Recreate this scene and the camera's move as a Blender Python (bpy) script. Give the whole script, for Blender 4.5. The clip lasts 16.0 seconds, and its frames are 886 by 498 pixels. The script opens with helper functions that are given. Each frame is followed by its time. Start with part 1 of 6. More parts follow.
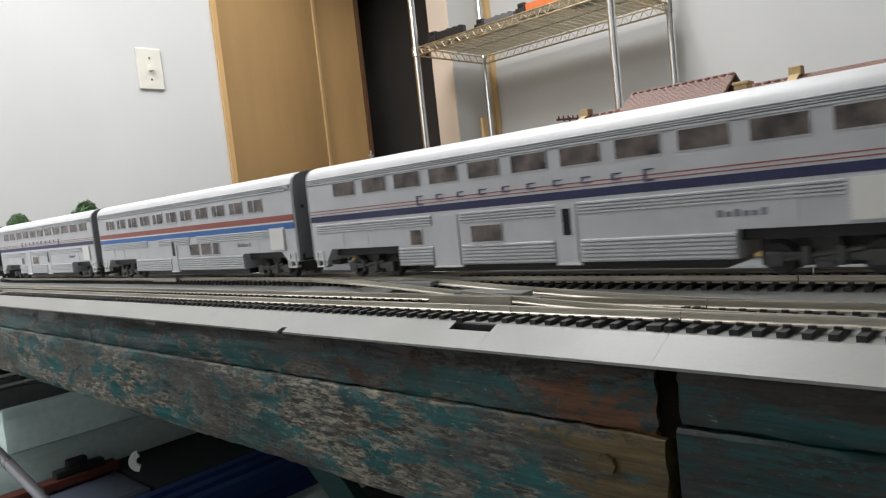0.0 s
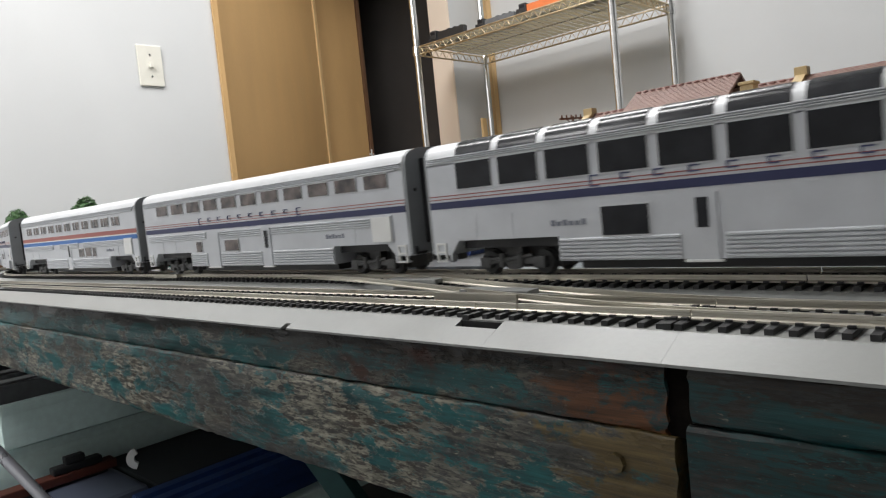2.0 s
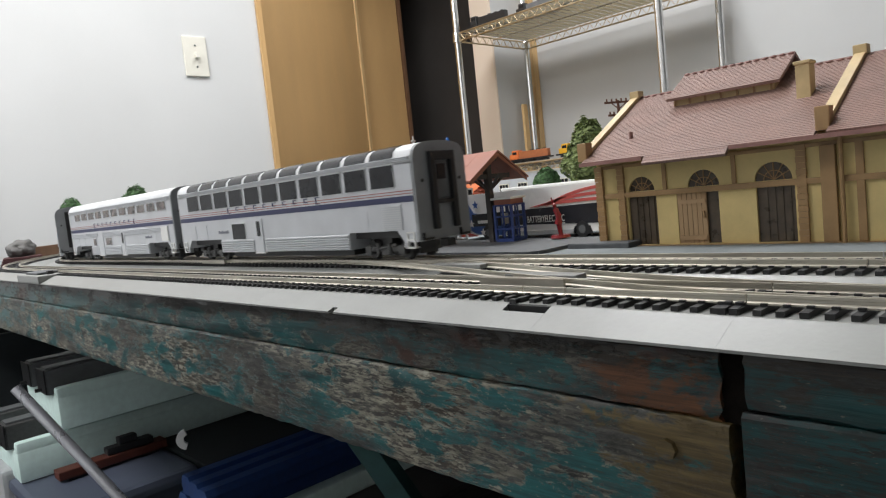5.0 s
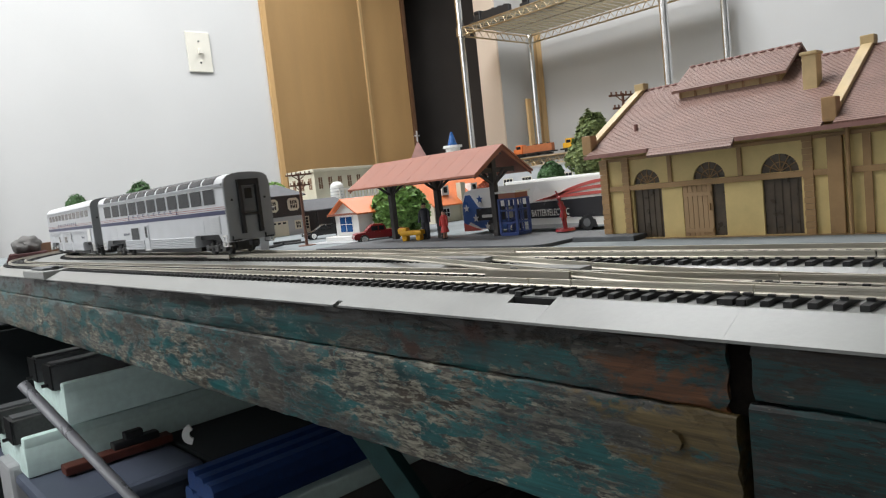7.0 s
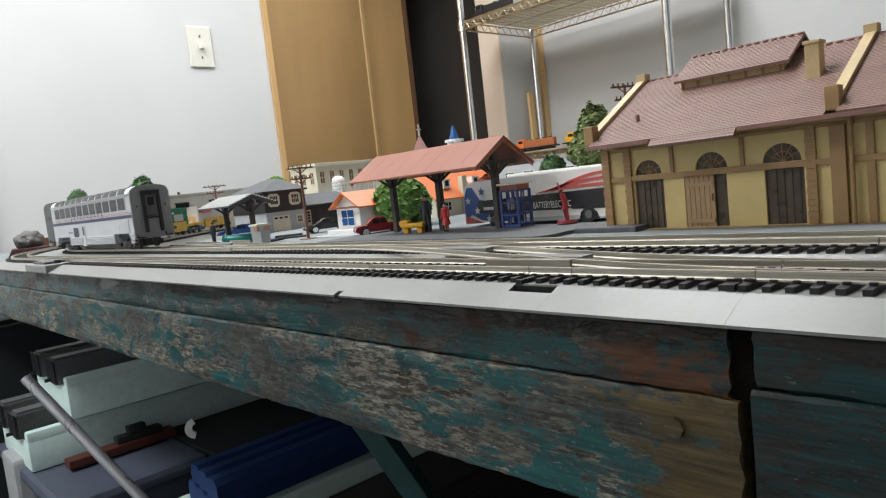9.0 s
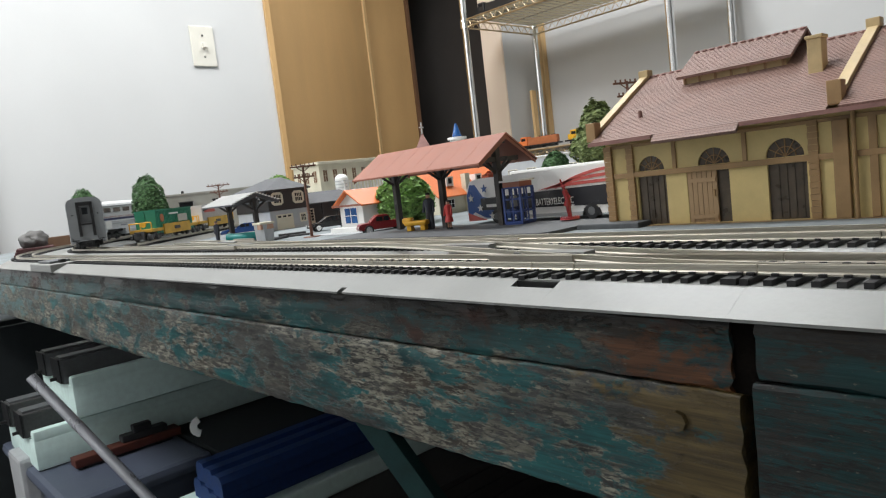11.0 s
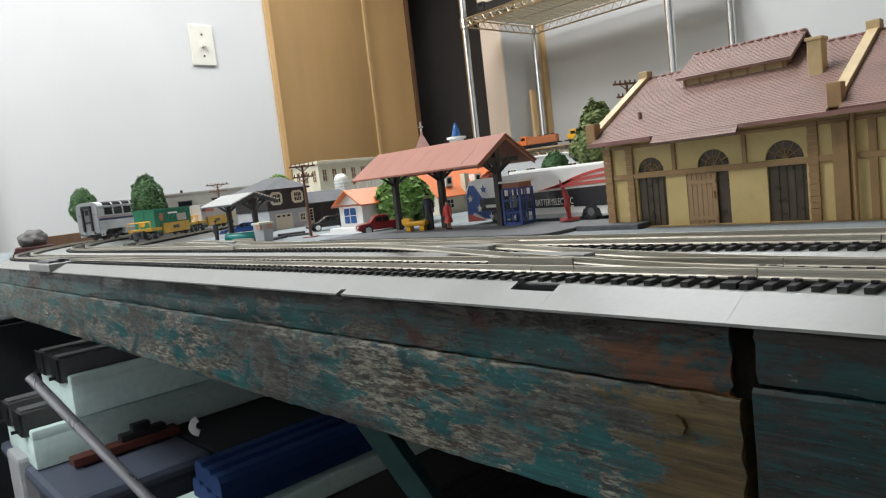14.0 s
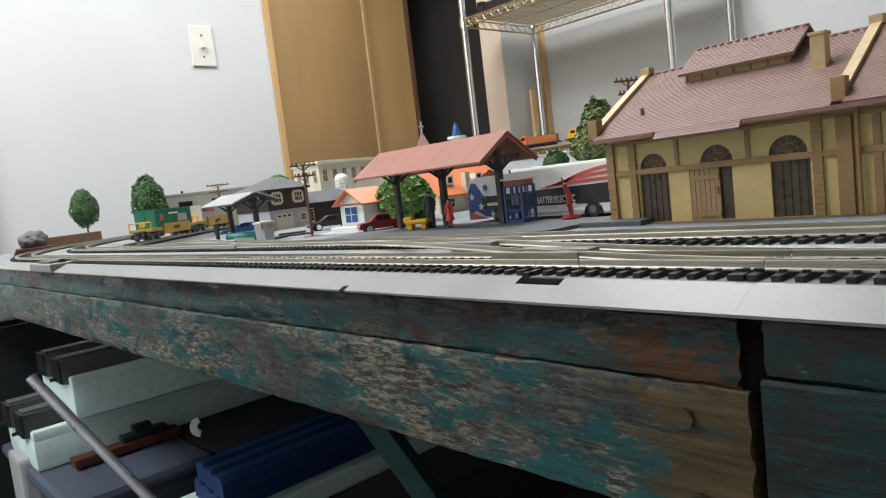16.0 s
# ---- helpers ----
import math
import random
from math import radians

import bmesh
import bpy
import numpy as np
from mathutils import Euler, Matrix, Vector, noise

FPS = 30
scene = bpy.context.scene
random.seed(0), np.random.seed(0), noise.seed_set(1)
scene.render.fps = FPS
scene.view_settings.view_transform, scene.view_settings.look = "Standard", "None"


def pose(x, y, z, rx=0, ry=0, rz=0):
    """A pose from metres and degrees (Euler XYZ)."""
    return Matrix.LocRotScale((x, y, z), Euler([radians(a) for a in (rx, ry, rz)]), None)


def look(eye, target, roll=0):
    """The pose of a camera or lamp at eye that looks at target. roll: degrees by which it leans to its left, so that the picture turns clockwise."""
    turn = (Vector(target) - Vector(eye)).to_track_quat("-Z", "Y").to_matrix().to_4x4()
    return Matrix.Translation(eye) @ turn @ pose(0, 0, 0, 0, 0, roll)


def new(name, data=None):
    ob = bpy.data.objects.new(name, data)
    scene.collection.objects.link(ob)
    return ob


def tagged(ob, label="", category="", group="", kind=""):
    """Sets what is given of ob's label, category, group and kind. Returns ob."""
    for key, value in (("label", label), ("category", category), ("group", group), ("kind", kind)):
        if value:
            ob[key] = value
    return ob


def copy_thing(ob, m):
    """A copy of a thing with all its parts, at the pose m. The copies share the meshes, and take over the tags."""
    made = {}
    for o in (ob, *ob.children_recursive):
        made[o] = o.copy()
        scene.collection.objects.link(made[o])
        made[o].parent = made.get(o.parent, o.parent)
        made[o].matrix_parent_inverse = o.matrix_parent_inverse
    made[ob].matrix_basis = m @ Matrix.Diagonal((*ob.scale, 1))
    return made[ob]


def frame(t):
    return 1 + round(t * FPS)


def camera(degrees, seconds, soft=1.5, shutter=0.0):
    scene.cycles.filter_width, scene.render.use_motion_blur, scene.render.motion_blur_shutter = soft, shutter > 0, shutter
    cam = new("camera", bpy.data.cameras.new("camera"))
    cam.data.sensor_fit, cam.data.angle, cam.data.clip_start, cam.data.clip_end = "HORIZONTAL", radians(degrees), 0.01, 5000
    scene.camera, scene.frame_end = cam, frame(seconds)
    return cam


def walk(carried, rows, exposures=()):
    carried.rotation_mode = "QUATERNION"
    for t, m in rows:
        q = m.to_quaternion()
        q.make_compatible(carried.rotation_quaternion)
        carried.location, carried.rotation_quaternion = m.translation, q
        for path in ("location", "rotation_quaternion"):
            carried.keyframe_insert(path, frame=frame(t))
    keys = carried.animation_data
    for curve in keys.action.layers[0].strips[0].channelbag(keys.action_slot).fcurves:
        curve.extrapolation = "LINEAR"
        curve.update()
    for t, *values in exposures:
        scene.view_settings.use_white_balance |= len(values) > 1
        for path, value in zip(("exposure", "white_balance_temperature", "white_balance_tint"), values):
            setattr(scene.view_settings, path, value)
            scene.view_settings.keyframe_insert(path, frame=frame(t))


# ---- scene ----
cam = camera(66.19, 16.0, soft=1.2, shutter=0.5)
PATH = [
    (0, pose(0.0020, -0.0074, 0.0363, 85.978, 6.165, -47.128)),
    (0.5, pose(0.0011, -0.0069, 0.0371, 86.120, 5.874, -47.092)),
    (1, pose(0.0009, -0.0086, 0.0356, 86.207, 6.121, -47.406)),
    (1.5, pose(0.0003, -0.0082, 0.0354, 86.216, 5.998, -47.190)),
    (2, pose(0.0011, -0.0043, 0.0353, 85.975, 5.687, -47.226)),
    (2.5, pose(0.0010, -0.0038, 0.0348, 85.894, 5.602, -47.276)),
    (3, pose(0.0001, -0.0046, 0.0341, 85.675, 5.633, -46.102)),
    (3.5, pose(0.0004, -0.0026, 0.0356, 85.332, 5.840, -44.464)),
    (4, pose(0.0001, -0.0022, 0.0354, 85.351, 5.860, -44.023)),
    (6.5, pose(-0.0005, -0.0023, 0.0331, 85.029, 6.124, -43.621)),
    (7, pose(-0.0002, -0.0015, 0.0333, 84.914, 6.162, -43.552)),
    (7.5, pose(-0.0004, -0.0010, 0.0329, 84.775, 6.128, -43.390)),
    (8, pose(-0.0006, -0.0018, 0.0325, 84.835, 6.066, -43.482)),
    (8.5, pose(-0.0007, -0.0024, 0.0321, 84.742, 6.195, -43.381)),
    (9, pose(0.0004, -0.0013, 0.0309, 84.539, 6.304, -43.380)),
    (11.5, pose(-0.0001, -0.0022, 0.0299, 84.384, 6.622, -43.084)),
    (12, pose(0.0003, -0.0012, 0.0293, 84.322, 6.503, -43.099)),
    (12.5, pose(0.0001, -0.0021, 0.0289, 84.329, 6.629, -43.216)),
    (13, pose(0.0018, -0.0016, 0.0297, 84.277, 6.951, -43.100)),
    (13.5, pose(0.0005, -0.0027, 0.0308, 84.218, 6.736, -43.267)),
    (14, pose(0.0002, -0.0018, 0.0314, 84.329, 6.506, -43.177)),
    (14.5, pose(-0.0001, -0.0020, 0.0303, 84.400, 6.587, -43.031)),
    (15, pose(0.0002, 0.0008, 0.0294, 84.318, 6.518, -43.037)),
    (15.5, pose(-0.0000, 0.0001, 0.0296, 84.421, 6.704, -43.114)),
    (16, pose(-0.0002, 0.0000, 0.0294, 84.386, 6.739, -43.191)),
]
walk(cam, PATH, exposures=[(0, -0.10, 6500, 10), (3.5, -0.06, 6450, 10), (7, 0.0, 6400, 9), (16, 0.04, 6350, 8)])

# world: a faint grey ambience behind the closed room
world = bpy.data.worlds.new("world")
scene.world = world
world.use_nodes = True
world.node_tree.nodes["Background"].inputs[0].default_value = (0.6, 0.65, 0.7, 1)
world.node_tree.nodes["Background"].inputs[1].default_value = 0.05


def area(name, x, y, z, sx, sy, power, colour):
    """A ceiling lamp that shines straight down."""
    la = bpy.data.lights.new(name, "AREA")
    la.shape, la.size, la.size_y, la.energy, la.color = "RECTANGLE", sx, sy, power, colour
    ob = new(name, la)
    ob.matrix_basis = pose(x, y, z)
    return ob


# three unseen added lamps: over the layout, its front aisle, near the wire rack
area("ceiling_lamp", 0.20, 1.10, 1.66, 0.4, 0.9, 37, (1.0, 0.99, 0.99))
area("ceiling_lamp", -1.05, 1.05, 1.66, 0.4, 1.0, 40, (1.0, 0.99, 0.99))
area("ceiling_lamp", 1.45, 1.10, 1.66, 0.4, 0.9, 20, (1.0, 0.99, 0.99))

# ---- materials ----


def mat(name, col, rough=0.5, metal=0.0, var=0.12, scale=90.0, bump=0.08, col2=None, stretch=(1, 1, 1), spec=0.5, fine=900.0, piece=0.0):
    """A surface with coarse and fine variation of its colour, and a fine relief. piece: how much alike pieces differ."""
    m = bpy.data.materials.new(name)
    m.use_nodes = True
    n, l = m.node_tree.nodes, m.node_tree.links
    b = n["Principled BSDF"]
    b.inputs["Roughness"].default_value, b.inputs["Metallic"].default_value = rough, metal
    b.inputs["Specular IOR Level"].default_value = spec
    tc, mp = n.new("ShaderNodeTexCoord"), n.new("ShaderNodeMapping")
    mp.inputs["Scale"].default_value = stretch
    l.new(tc.outputs["Object"], mp.inputs["Vector"])
    n1, n2 = n.new("ShaderNodeTexNoise"), n.new("ShaderNodeTexNoise")
    n1.inputs["Scale"].default_value, n2.inputs["Scale"].default_value = scale, fine
    n1.inputs["Detail"].default_value, n2.inputs["Detail"].default_value = 5, 3
    for k in (n1, n2):
        l.new(mp.outputs[0], k.inputs["Vector"])
    ramp = n.new("ShaderNodeValToRGB")
    a = [c * (1 - var) for c in col]
    z = [min(1, c * (1 + var)) for c in (col2 or col)]
    ramp.color_ramp.elements[0].color, ramp.color_ramp.elements[1].color = (*a, 1), (*z, 1)
    ramp.color_ramp.elements[0].position, ramp.color_ramp.elements[1].position = 0.32, 0.68
    l.new(n1.outputs["Fac"], ramp.inputs["Fac"])
    hue = n.new("ShaderNodeHueSaturation")
    mr = n.new("ShaderNodeMapRange")
    mr.inputs["To Min"].default_value, mr.inputs["To Max"].default_value = 1 - var * 0.6, 1 + var * 0.6
    l.new(n2.outputs["Fac"], mr.inputs["Value"])
    if piece:
        oi, ad = n.new("ShaderNodeObjectInfo"), n.new("ShaderNodeMath")
        ad.operation = "MULTIPLY_ADD"
        ad.inputs[1].default_value = piece
        l.new(oi.outputs["Random"], ad.inputs[0])
        l.new(mr.outputs[0], ad.inputs[2])
        l.new(ad.outputs[0], hue.inputs["Value"])
    else:
        l.new(mr.outputs[0], hue.inputs["Value"])
    l.new(ramp.outputs[0], hue.inputs["Color"])
    l.new(hue.outputs[0], b.inputs["Base Color"])
    rr = n.new("ShaderNodeMapRange")
    rr.inputs["To Min"].default_value, rr.inputs["To Max"].default_value = max(0.03, rough - 0.1), min(1, rough + 0.1)
    l.new(n1.outputs["Fac"], rr.inputs["Value"])
    l.new(rr.outputs[0], b.inputs["Roughness"])
    if bump:
        bp = n.new("ShaderNodeBump")
        bp.inputs["Strength"].default_value, bp.inputs["Distance"].default_value = bump, 0.0006
        l.new(n2.outputs["Fac"], bp.inputs["Height"])
        l.new(bp.outputs[0], b.inputs["Normal"])
    return m


def worn_paint(name, left, bright, end=None, patch=0.0, top=None):
    """Old planks: bare weathered wood, a cream ground coat and teal paint that has flaked off along the grain."""
    m = bpy.data.materials.new(name)
    m.use_nodes = True
    n, l = m.node_tree.nodes, m.node_tree.links
    b = n["Principled BSDF"]
    tc = n.new("ShaderNodeTexCoord")

    def noise_tex(scale, stretch, detail=6, dist=0.0, rough=0.6):
        mp, t = n.new("ShaderNodeMapping"), n.new("ShaderNodeTexNoise")
        mp.inputs["Scale"].default_value = stretch
        t.inputs["Scale"].default_value, t.inputs["Detail"].default_value = scale, detail
        t.inputs["Distortion"].default_value, t.inputs["Roughness"].default_value = dist, rough
        l.new(tc.outputs["Object"], mp.inputs["Vector"])
        l.new(mp.outputs[0], t.inputs["Vector"])
        return t.outputs["Fac"]

    def ramp(fac, p0, c0, p1, c1):
        r = n.new("ShaderNodeValToRGB")
        e = r.color_ramp.elements
        e[0].position, e[0].color, e[1].position, e[1].color = p0, (*c0, 1), p1, (*c1, 1)
        l.new(fac, r.inputs["Fac"])
        return r.outputs[0]

    def mix(fac, a, c):
        x = n.new("ShaderNodeMix")
        x.data_type = "RGBA"
        l.new(fac, x.inputs["Factor"])
        l.new(a, x.inputs["A"])
        l.new(c, x.inputs["B"])
        return x.outputs["Result"]

    k = bright
    grain = noise_tex(190, (1, 0.07, 1.8), 9, 0.4)
    wood = ramp(grain, 0.3, (0.012 * k, 0.009 * k, 0.007 * k), 0.75, (0.075 * k, 0.056 * k, 0.038 * k))
    cream = ramp(noise_tex(520, (1, 0.18, 1), 8), 0.3, (0.075 * k, 0.072 * k, 0.056 * k), 0.72, (0.37 * k, 0.355 * k, 0.28 * k))
    teal = ramp(noise_tex(70, (1, 0.3, 1.3), 8), 0.3, (0.007 * k, 0.045 * k, 0.048 * k), 0.75, (0.018 * k, 0.135 * k, 0.138 * k))
    dirt = ramp(noise_tex(260, (1, 0.3, 1), 6, 0.2, 0.7), 0.35, (0.014 * k, 0.014 * k, 0.014 * k), 0.7, (0.085 * k, 0.086 * k, 0.080 * k))
    flake = ramp(noise_tex(80, (1, 0.42, 1.1), 15, 0.25, 0.76), left, (0, 0, 0), left + 0.025, (1, 1, 1))
    chip = ramp(noise_tex(560, (1, 0.24, 1.2), 12, 0.15, 0.78), 0.47, (0, 0, 0), 0.52, (1, 1, 1))
    speck = ramp(noise_tex(900, (1, 0.35, 1), 6, 0.1, 0.7), 0.62, (0, 0, 0), 0.66, (1, 1, 1))
    broad = ramp(noise_tex(13, (1, 0.6, 1.6), 5), 0.46, (0, 0, 0), 0.58, (1, 1, 1))
    stain = ramp(noise_tex(21, (1, 0.5, 1.2), 5), 0.50, (0, 0, 0), 0.62, (1, 1, 1))
    bare = mix(chip, cream, mix(stain, dirt, wood))
    coat = mix(flake, bare, teal)
    worn = mix(flake, mix(chip, dirt, bare), mix(chip, teal, dirt))
    c = mix(speck, mix(broad, coat, worn), cream)
    streak = ramp(noise_tex(900, (1, 0.035, 1), 7, 0.2, 0.7), 0.34, (0.55, 0.55, 0.55), 0.62, (1.15, 1.15, 1.15))
    sep = n.new("ShaderNodeSeparateXYZ")
    l.new(tc.outputs["Object"], sep.inputs[0])

    def reach(out, a, c2, wobble):
        """1 past a, 0 before c2 along one axis, with a ragged border."""
        mr, ad = n.new("ShaderNodeMapRange"), n.new("ShaderNodeMath")
        mr.inputs["From Min"].default_value, mr.inputs["From Max"].default_value = c2, a
        mr.inputs["To Min"].default_value, mr.inputs["To Max"].default_value = -wobble * 0.5, 1 - wobble * 0.5
        mr.clamp = False
        l.new(sep.outputs[out], mr.inputs["Value"])
        ad.operation = "MULTIPLY_ADD"
        ad.inputs[1].default_value = wobble
        l.new(noise_tex(95, (1, 0.35, 1.2), 10, 0.3, 0.7), ad.inputs[0])
        l.new(mr.outputs[0], ad.inputs[2])
        return ramp(ad.outputs[0], 0.44, (0, 0, 0), 0.56, (1, 1, 1))

    if end:
        lo, hi = end
        fresh = ramp(noise_tex(150, (1, 0.1, 1.6), 9, 0.5), 0.32, tuple(v * 0.25 for v in lo), 0.72, lo)
        fresh = mix(ramp(noise_tex(60, (1, 0.6, 1), 8, 0.2, 0.7), 0.55, (0, 0, 0), 0.60, (1, 1, 1)), fresh, mix(chip, dirt, teal))
        c = mix(reach("Y", 0.072, hi, 2.2), c, fresh)
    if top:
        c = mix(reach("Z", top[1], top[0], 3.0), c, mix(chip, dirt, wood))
    if patch:
        rust = ramp(noise_tex(120, (1, 0.3, 1), 8), 0.3, (0.018, 0.008, 0.005), 0.7, (0.075, 0.024, 0.013))
        c = mix(ramp(noise_tex(26, (1, 0.7, 1), 8, 0.3), patch, (0, 0, 0), patch + 0.05, (1, 1, 1)), c, rust)
    lines = n.new("ShaderNodeMix")
    lines.data_type, lines.blend_type = "RGBA", "MULTIPLY"
    lines.inputs["Factor"].default_value = 1.0
    l.new(c, lines.inputs["A"])
    l.new(streak, lines.inputs["B"])
    l.new(lines.outputs["Result"], b.inputs["Base Color"])
    gloss = n.new("ShaderNodeMapRange")
    gloss.inputs["To Min"].default_value, gloss.inputs["To Max"].default_value = 0.52, 0.34
    l.new(flake, gloss.inputs["Value"])
    l.new(gloss.outputs[0], b.inputs["Roughness"])
    bp = n.new("ShaderNodeBump")
    bp.inputs["Strength"].default_value, bp.inputs["Distance"].default_value = 0.5, 0.0012
    l.new(flake, bp.inputs["Height"])
    bp2 = n.new("ShaderNodeBump")
    bp2.inputs["Strength"].default_value, bp2.inputs["Distance"].default_value = 0.4, 0.0008
    l.new(grain, bp2.inputs["Height"])
    l.new(bp.outputs[0], bp2.inputs["Normal"])
    l.new(bp2.outputs[0], b.inputs["Normal"])
    return m


# bright scales the paint and wood colours: long apron highest, near-end planks lowest
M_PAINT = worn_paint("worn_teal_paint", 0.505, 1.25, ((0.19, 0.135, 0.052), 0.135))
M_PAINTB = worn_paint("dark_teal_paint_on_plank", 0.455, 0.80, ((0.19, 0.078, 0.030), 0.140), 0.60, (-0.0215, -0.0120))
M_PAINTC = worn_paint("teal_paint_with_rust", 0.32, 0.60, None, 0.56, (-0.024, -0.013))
M_WALL = mat("white_wall_paint", (0.60, 0.605, 0.60), 0.75, var=0.03, scale=3, fine=260, bump=0.15)
M_CEIL = mat("ceiling_paint", (0.8, 0.8, 0.78), 0.8, var=0.03, scale=3)
M_FLOOR = mat("dark_carpet", (0.05, 0.05, 0.055), 0.95, var=0.25, scale=30, bump=0.4)
M_DARK = mat("unlit_room_shade", (0.060, 0.053, 0.048), 0.9, var=0.15, scale=5)
M_OAK = mat("golden_oak_veneer", (0.55, 0.345, 0.150), 0.45, var=0.06, scale=5, stretch=(1.6, 1.6, 0.5), bump=0.03, fine=120)
M_OAKL = mat("pale_oak_edge", (0.74, 0.50, 0.24), 0.5, var=0.08, scale=20, stretch=(6, 6, 0.5))
M_BROWN = mat("brown_stained_wood", (0.16, 0.085, 0.045), 0.55, var=0.15, scale=12, stretch=(6, 6, 0.5))
M_PEACH = mat("peach_wall_paint", (0.84, 0.72, 0.60), 0.7, var=0.03, scale=4)
M_PLATE = mat("ivory_plastic", (0.72, 0.70, 0.62), 0.35, var=0.02, scale=40, bump=0.0)
M_CHROME = mat("chrome_wire", (0.75, 0.75, 0.74), 0.22, 1.0, var=0.06, scale=40)
M_BOARD = mat("grey_ground_paint", (0.20, 0.22, 0.225), 0.9, var=0.14, scale=25, bump=0.3, spec=0.15)
M_ROADBED = mat("grey_plastic_roadbed", (0.215, 0.22, 0.21), 0.36, var=0.08, scale=30, bump=0.08, fine=500, spec=0.75)
M_TIE = mat("black_plastic_tie", (0.017, 0.017, 0.018), 0.5, var=0.25, scale=300, piece=0.15)
M_RAIL = mat("nickel_silver_rail", (0.56, 0.53, 0.46), 0.40, 0.9, var=0.12, scale=80, stretch=(1, 0.2, 1))
M_PLAT = mat("dark_grey_platform", (0.085, 0.09, 0.095), 0.7, var=0.2, scale=120, bump=0.3)
M_SILVER = mat("silver_car_paint", (0.55, 0.565, 0.59), 0.36, 0.25, var=0.05, scale=60, bump=0.03)
M_ROOF = mat("silver_roof_paint", (0.60, 0.61, 0.62), 0.45, 0.15, var=0.05, scale=60, bump=0.03)
M_GREY = mat("dark_grey_end_paint", (0.12, 0.125, 0.13), 0.5, var=0.1, scale=100)
M_BLACK = mat("black_plastic", (0.015, 0.015, 0.016), 0.45, var=0.2, scale=200)
M_TRUCK = mat("dusty_grey_truck", (0.055, 0.055, 0.055), 0.55, var=0.2, scale=200)
M_WIN = mat("smoked_window", (0.016, 0.017, 0.020), 0.22, var=0.25, spec=0.28, scale=100, bump=0.0)
M_WINL = mat("window_with_seats", (0.03, 0.03, 0.035), 0.15, var=0.4, scale=110, bump=0.0, col2=(0.13, 0.105, 0.095))
M_BLUE = mat("dark_blue_stripe", (0.022, 0.027, 0.085), 0.4, var=0.05)
M_BLUEB = mat("bright_blue_stripe", (0.03, 0.13, 0.38), 0.4, var=0.05)
M_REDS = mat("red_stripe", (0.30, 0.085, 0.07), 0.4, var=0.05)
M_TEXT = mat("dark_blue_lettering", (0.05, 0.06, 0.14), 0.4, var=0.03)
M_WHITE = mat("white_plastic", (0.72, 0.72, 0.70), 0.4, var=0.04, scale=60)
M_POST = mat("dark_timber_plastic", (0.045, 0.04, 0.038), 0.55, var=0.2, scale=120)
M_TAN = mat("tan_plastic_wall", (0.64, 0.49, 0.21), 0.45, var=0.08, scale=70)
M_TRIM = mat("brown_plastic_trim", (0.33, 0.20, 0.088), 0.45, var=0.12, scale=90)
M_SHINGLE = mat("plum_brown_shingle", (0.25, 0.125, 0.105), 0.6, var=0.12, scale=90)
M_DOORW = mat("brown_plank_door", (0.40, 0.26, 0.135), 0.5, var=0.14, scale=60, stretch=(1, 1, 0.2))
M_DGLASS = mat("dusty_dark_glass", (0.075, 0.055, 0.036), 0.3, var=0.3, scale=150)

# ---- shapes ----


def box(bm, x0, x1, y0, y1, z0, z1, bevel=0.0):
    r = bmesh.ops.create_cube(bm, size=1, matrix=Matrix.Translation(((x0 + x1) / 2, (y0 + y1) / 2, (z0 + z1) / 2)) @ Matrix.Diagonal((x1 - x0, y1 - y0, z1 - z0, 1)))
    if bevel:
        vs = set(r["verts"])
        es = [e for e in bm.edges if e.verts[0] in vs and e.verts[1] in vs]
        bmesh.ops.bevel(bm, geom=es, offset=bevel, segments=2, affect="EDGES", profile=0.6)
    return bm


def rod(bm, a, b, r0, r1=None, seg=10):
    a, b = Vector(a), Vector(b)
    d = b - a
    m = Matrix.Translation((a + b) / 2) @ d.to_track_quat("Z", "Y").to_matrix().to_4x4()
    bmesh.ops.create_cone(bm, cap_ends=True, segments=seg, radius1=r0, radius2=r0 if r1 is None else r1, depth=d.length, matrix=m)
    return bm


def ball(bm, c, r, sx=1, sy=1, sz=1, u=10, v=7):
    bmesh.ops.create_uvsphere(bm, u_segments=u, v_segments=v, radius=r, matrix=Matrix.Translation(c) @ Matrix.Diagonal((sx, sy, sz, 1)))
    return bm


def prism(bm, pts, a, b, axis="y"):
    """A polygon drawn out from a to b. pts: pairs in the plane across the axis (xz for y, yz for x, xy for z)."""
    def at(p, k):
        return {"y": (p[0], k, p[1]), "x": (k, p[0], p[1]), "z": (p[0], p[1], k)}[axis]
    lo = [bm.verts.new(at(p, a)) for p in pts]
    hi = [bm.verts.new(at(p, b)) for p in pts]
    n = len(pts)
    fs = [bm.faces.new(lo), bm.faces.new(hi[::-1])]
    for i in range(n):
        fs.append(bm.faces.new((lo[i], hi[i], hi[(i + 1) % n], lo[(i + 1) % n])))
    bmesh.ops.recalc_face_normals(bm, faces=fs)
    return bm


def mesh_of(name, bm, material, smooth=False):
    me = bpy.data.meshes.new(name)
    bm.to_mesh(me)
    bm.free()
    for m in material if isinstance(material, (list, tuple)) else [material]:
        me.materials.append(m)
    if smooth:
        me.shade_smooth()
        me.set_sharp_from_angle(angle=radians(38))
    return me


def part(name, bm, material, parent, label="", smooth=False):
    ob = new(name, mesh_of(name, bm, material, smooth))
    ob.parent = parent
    if label:
        ob["label"] = label
    return ob


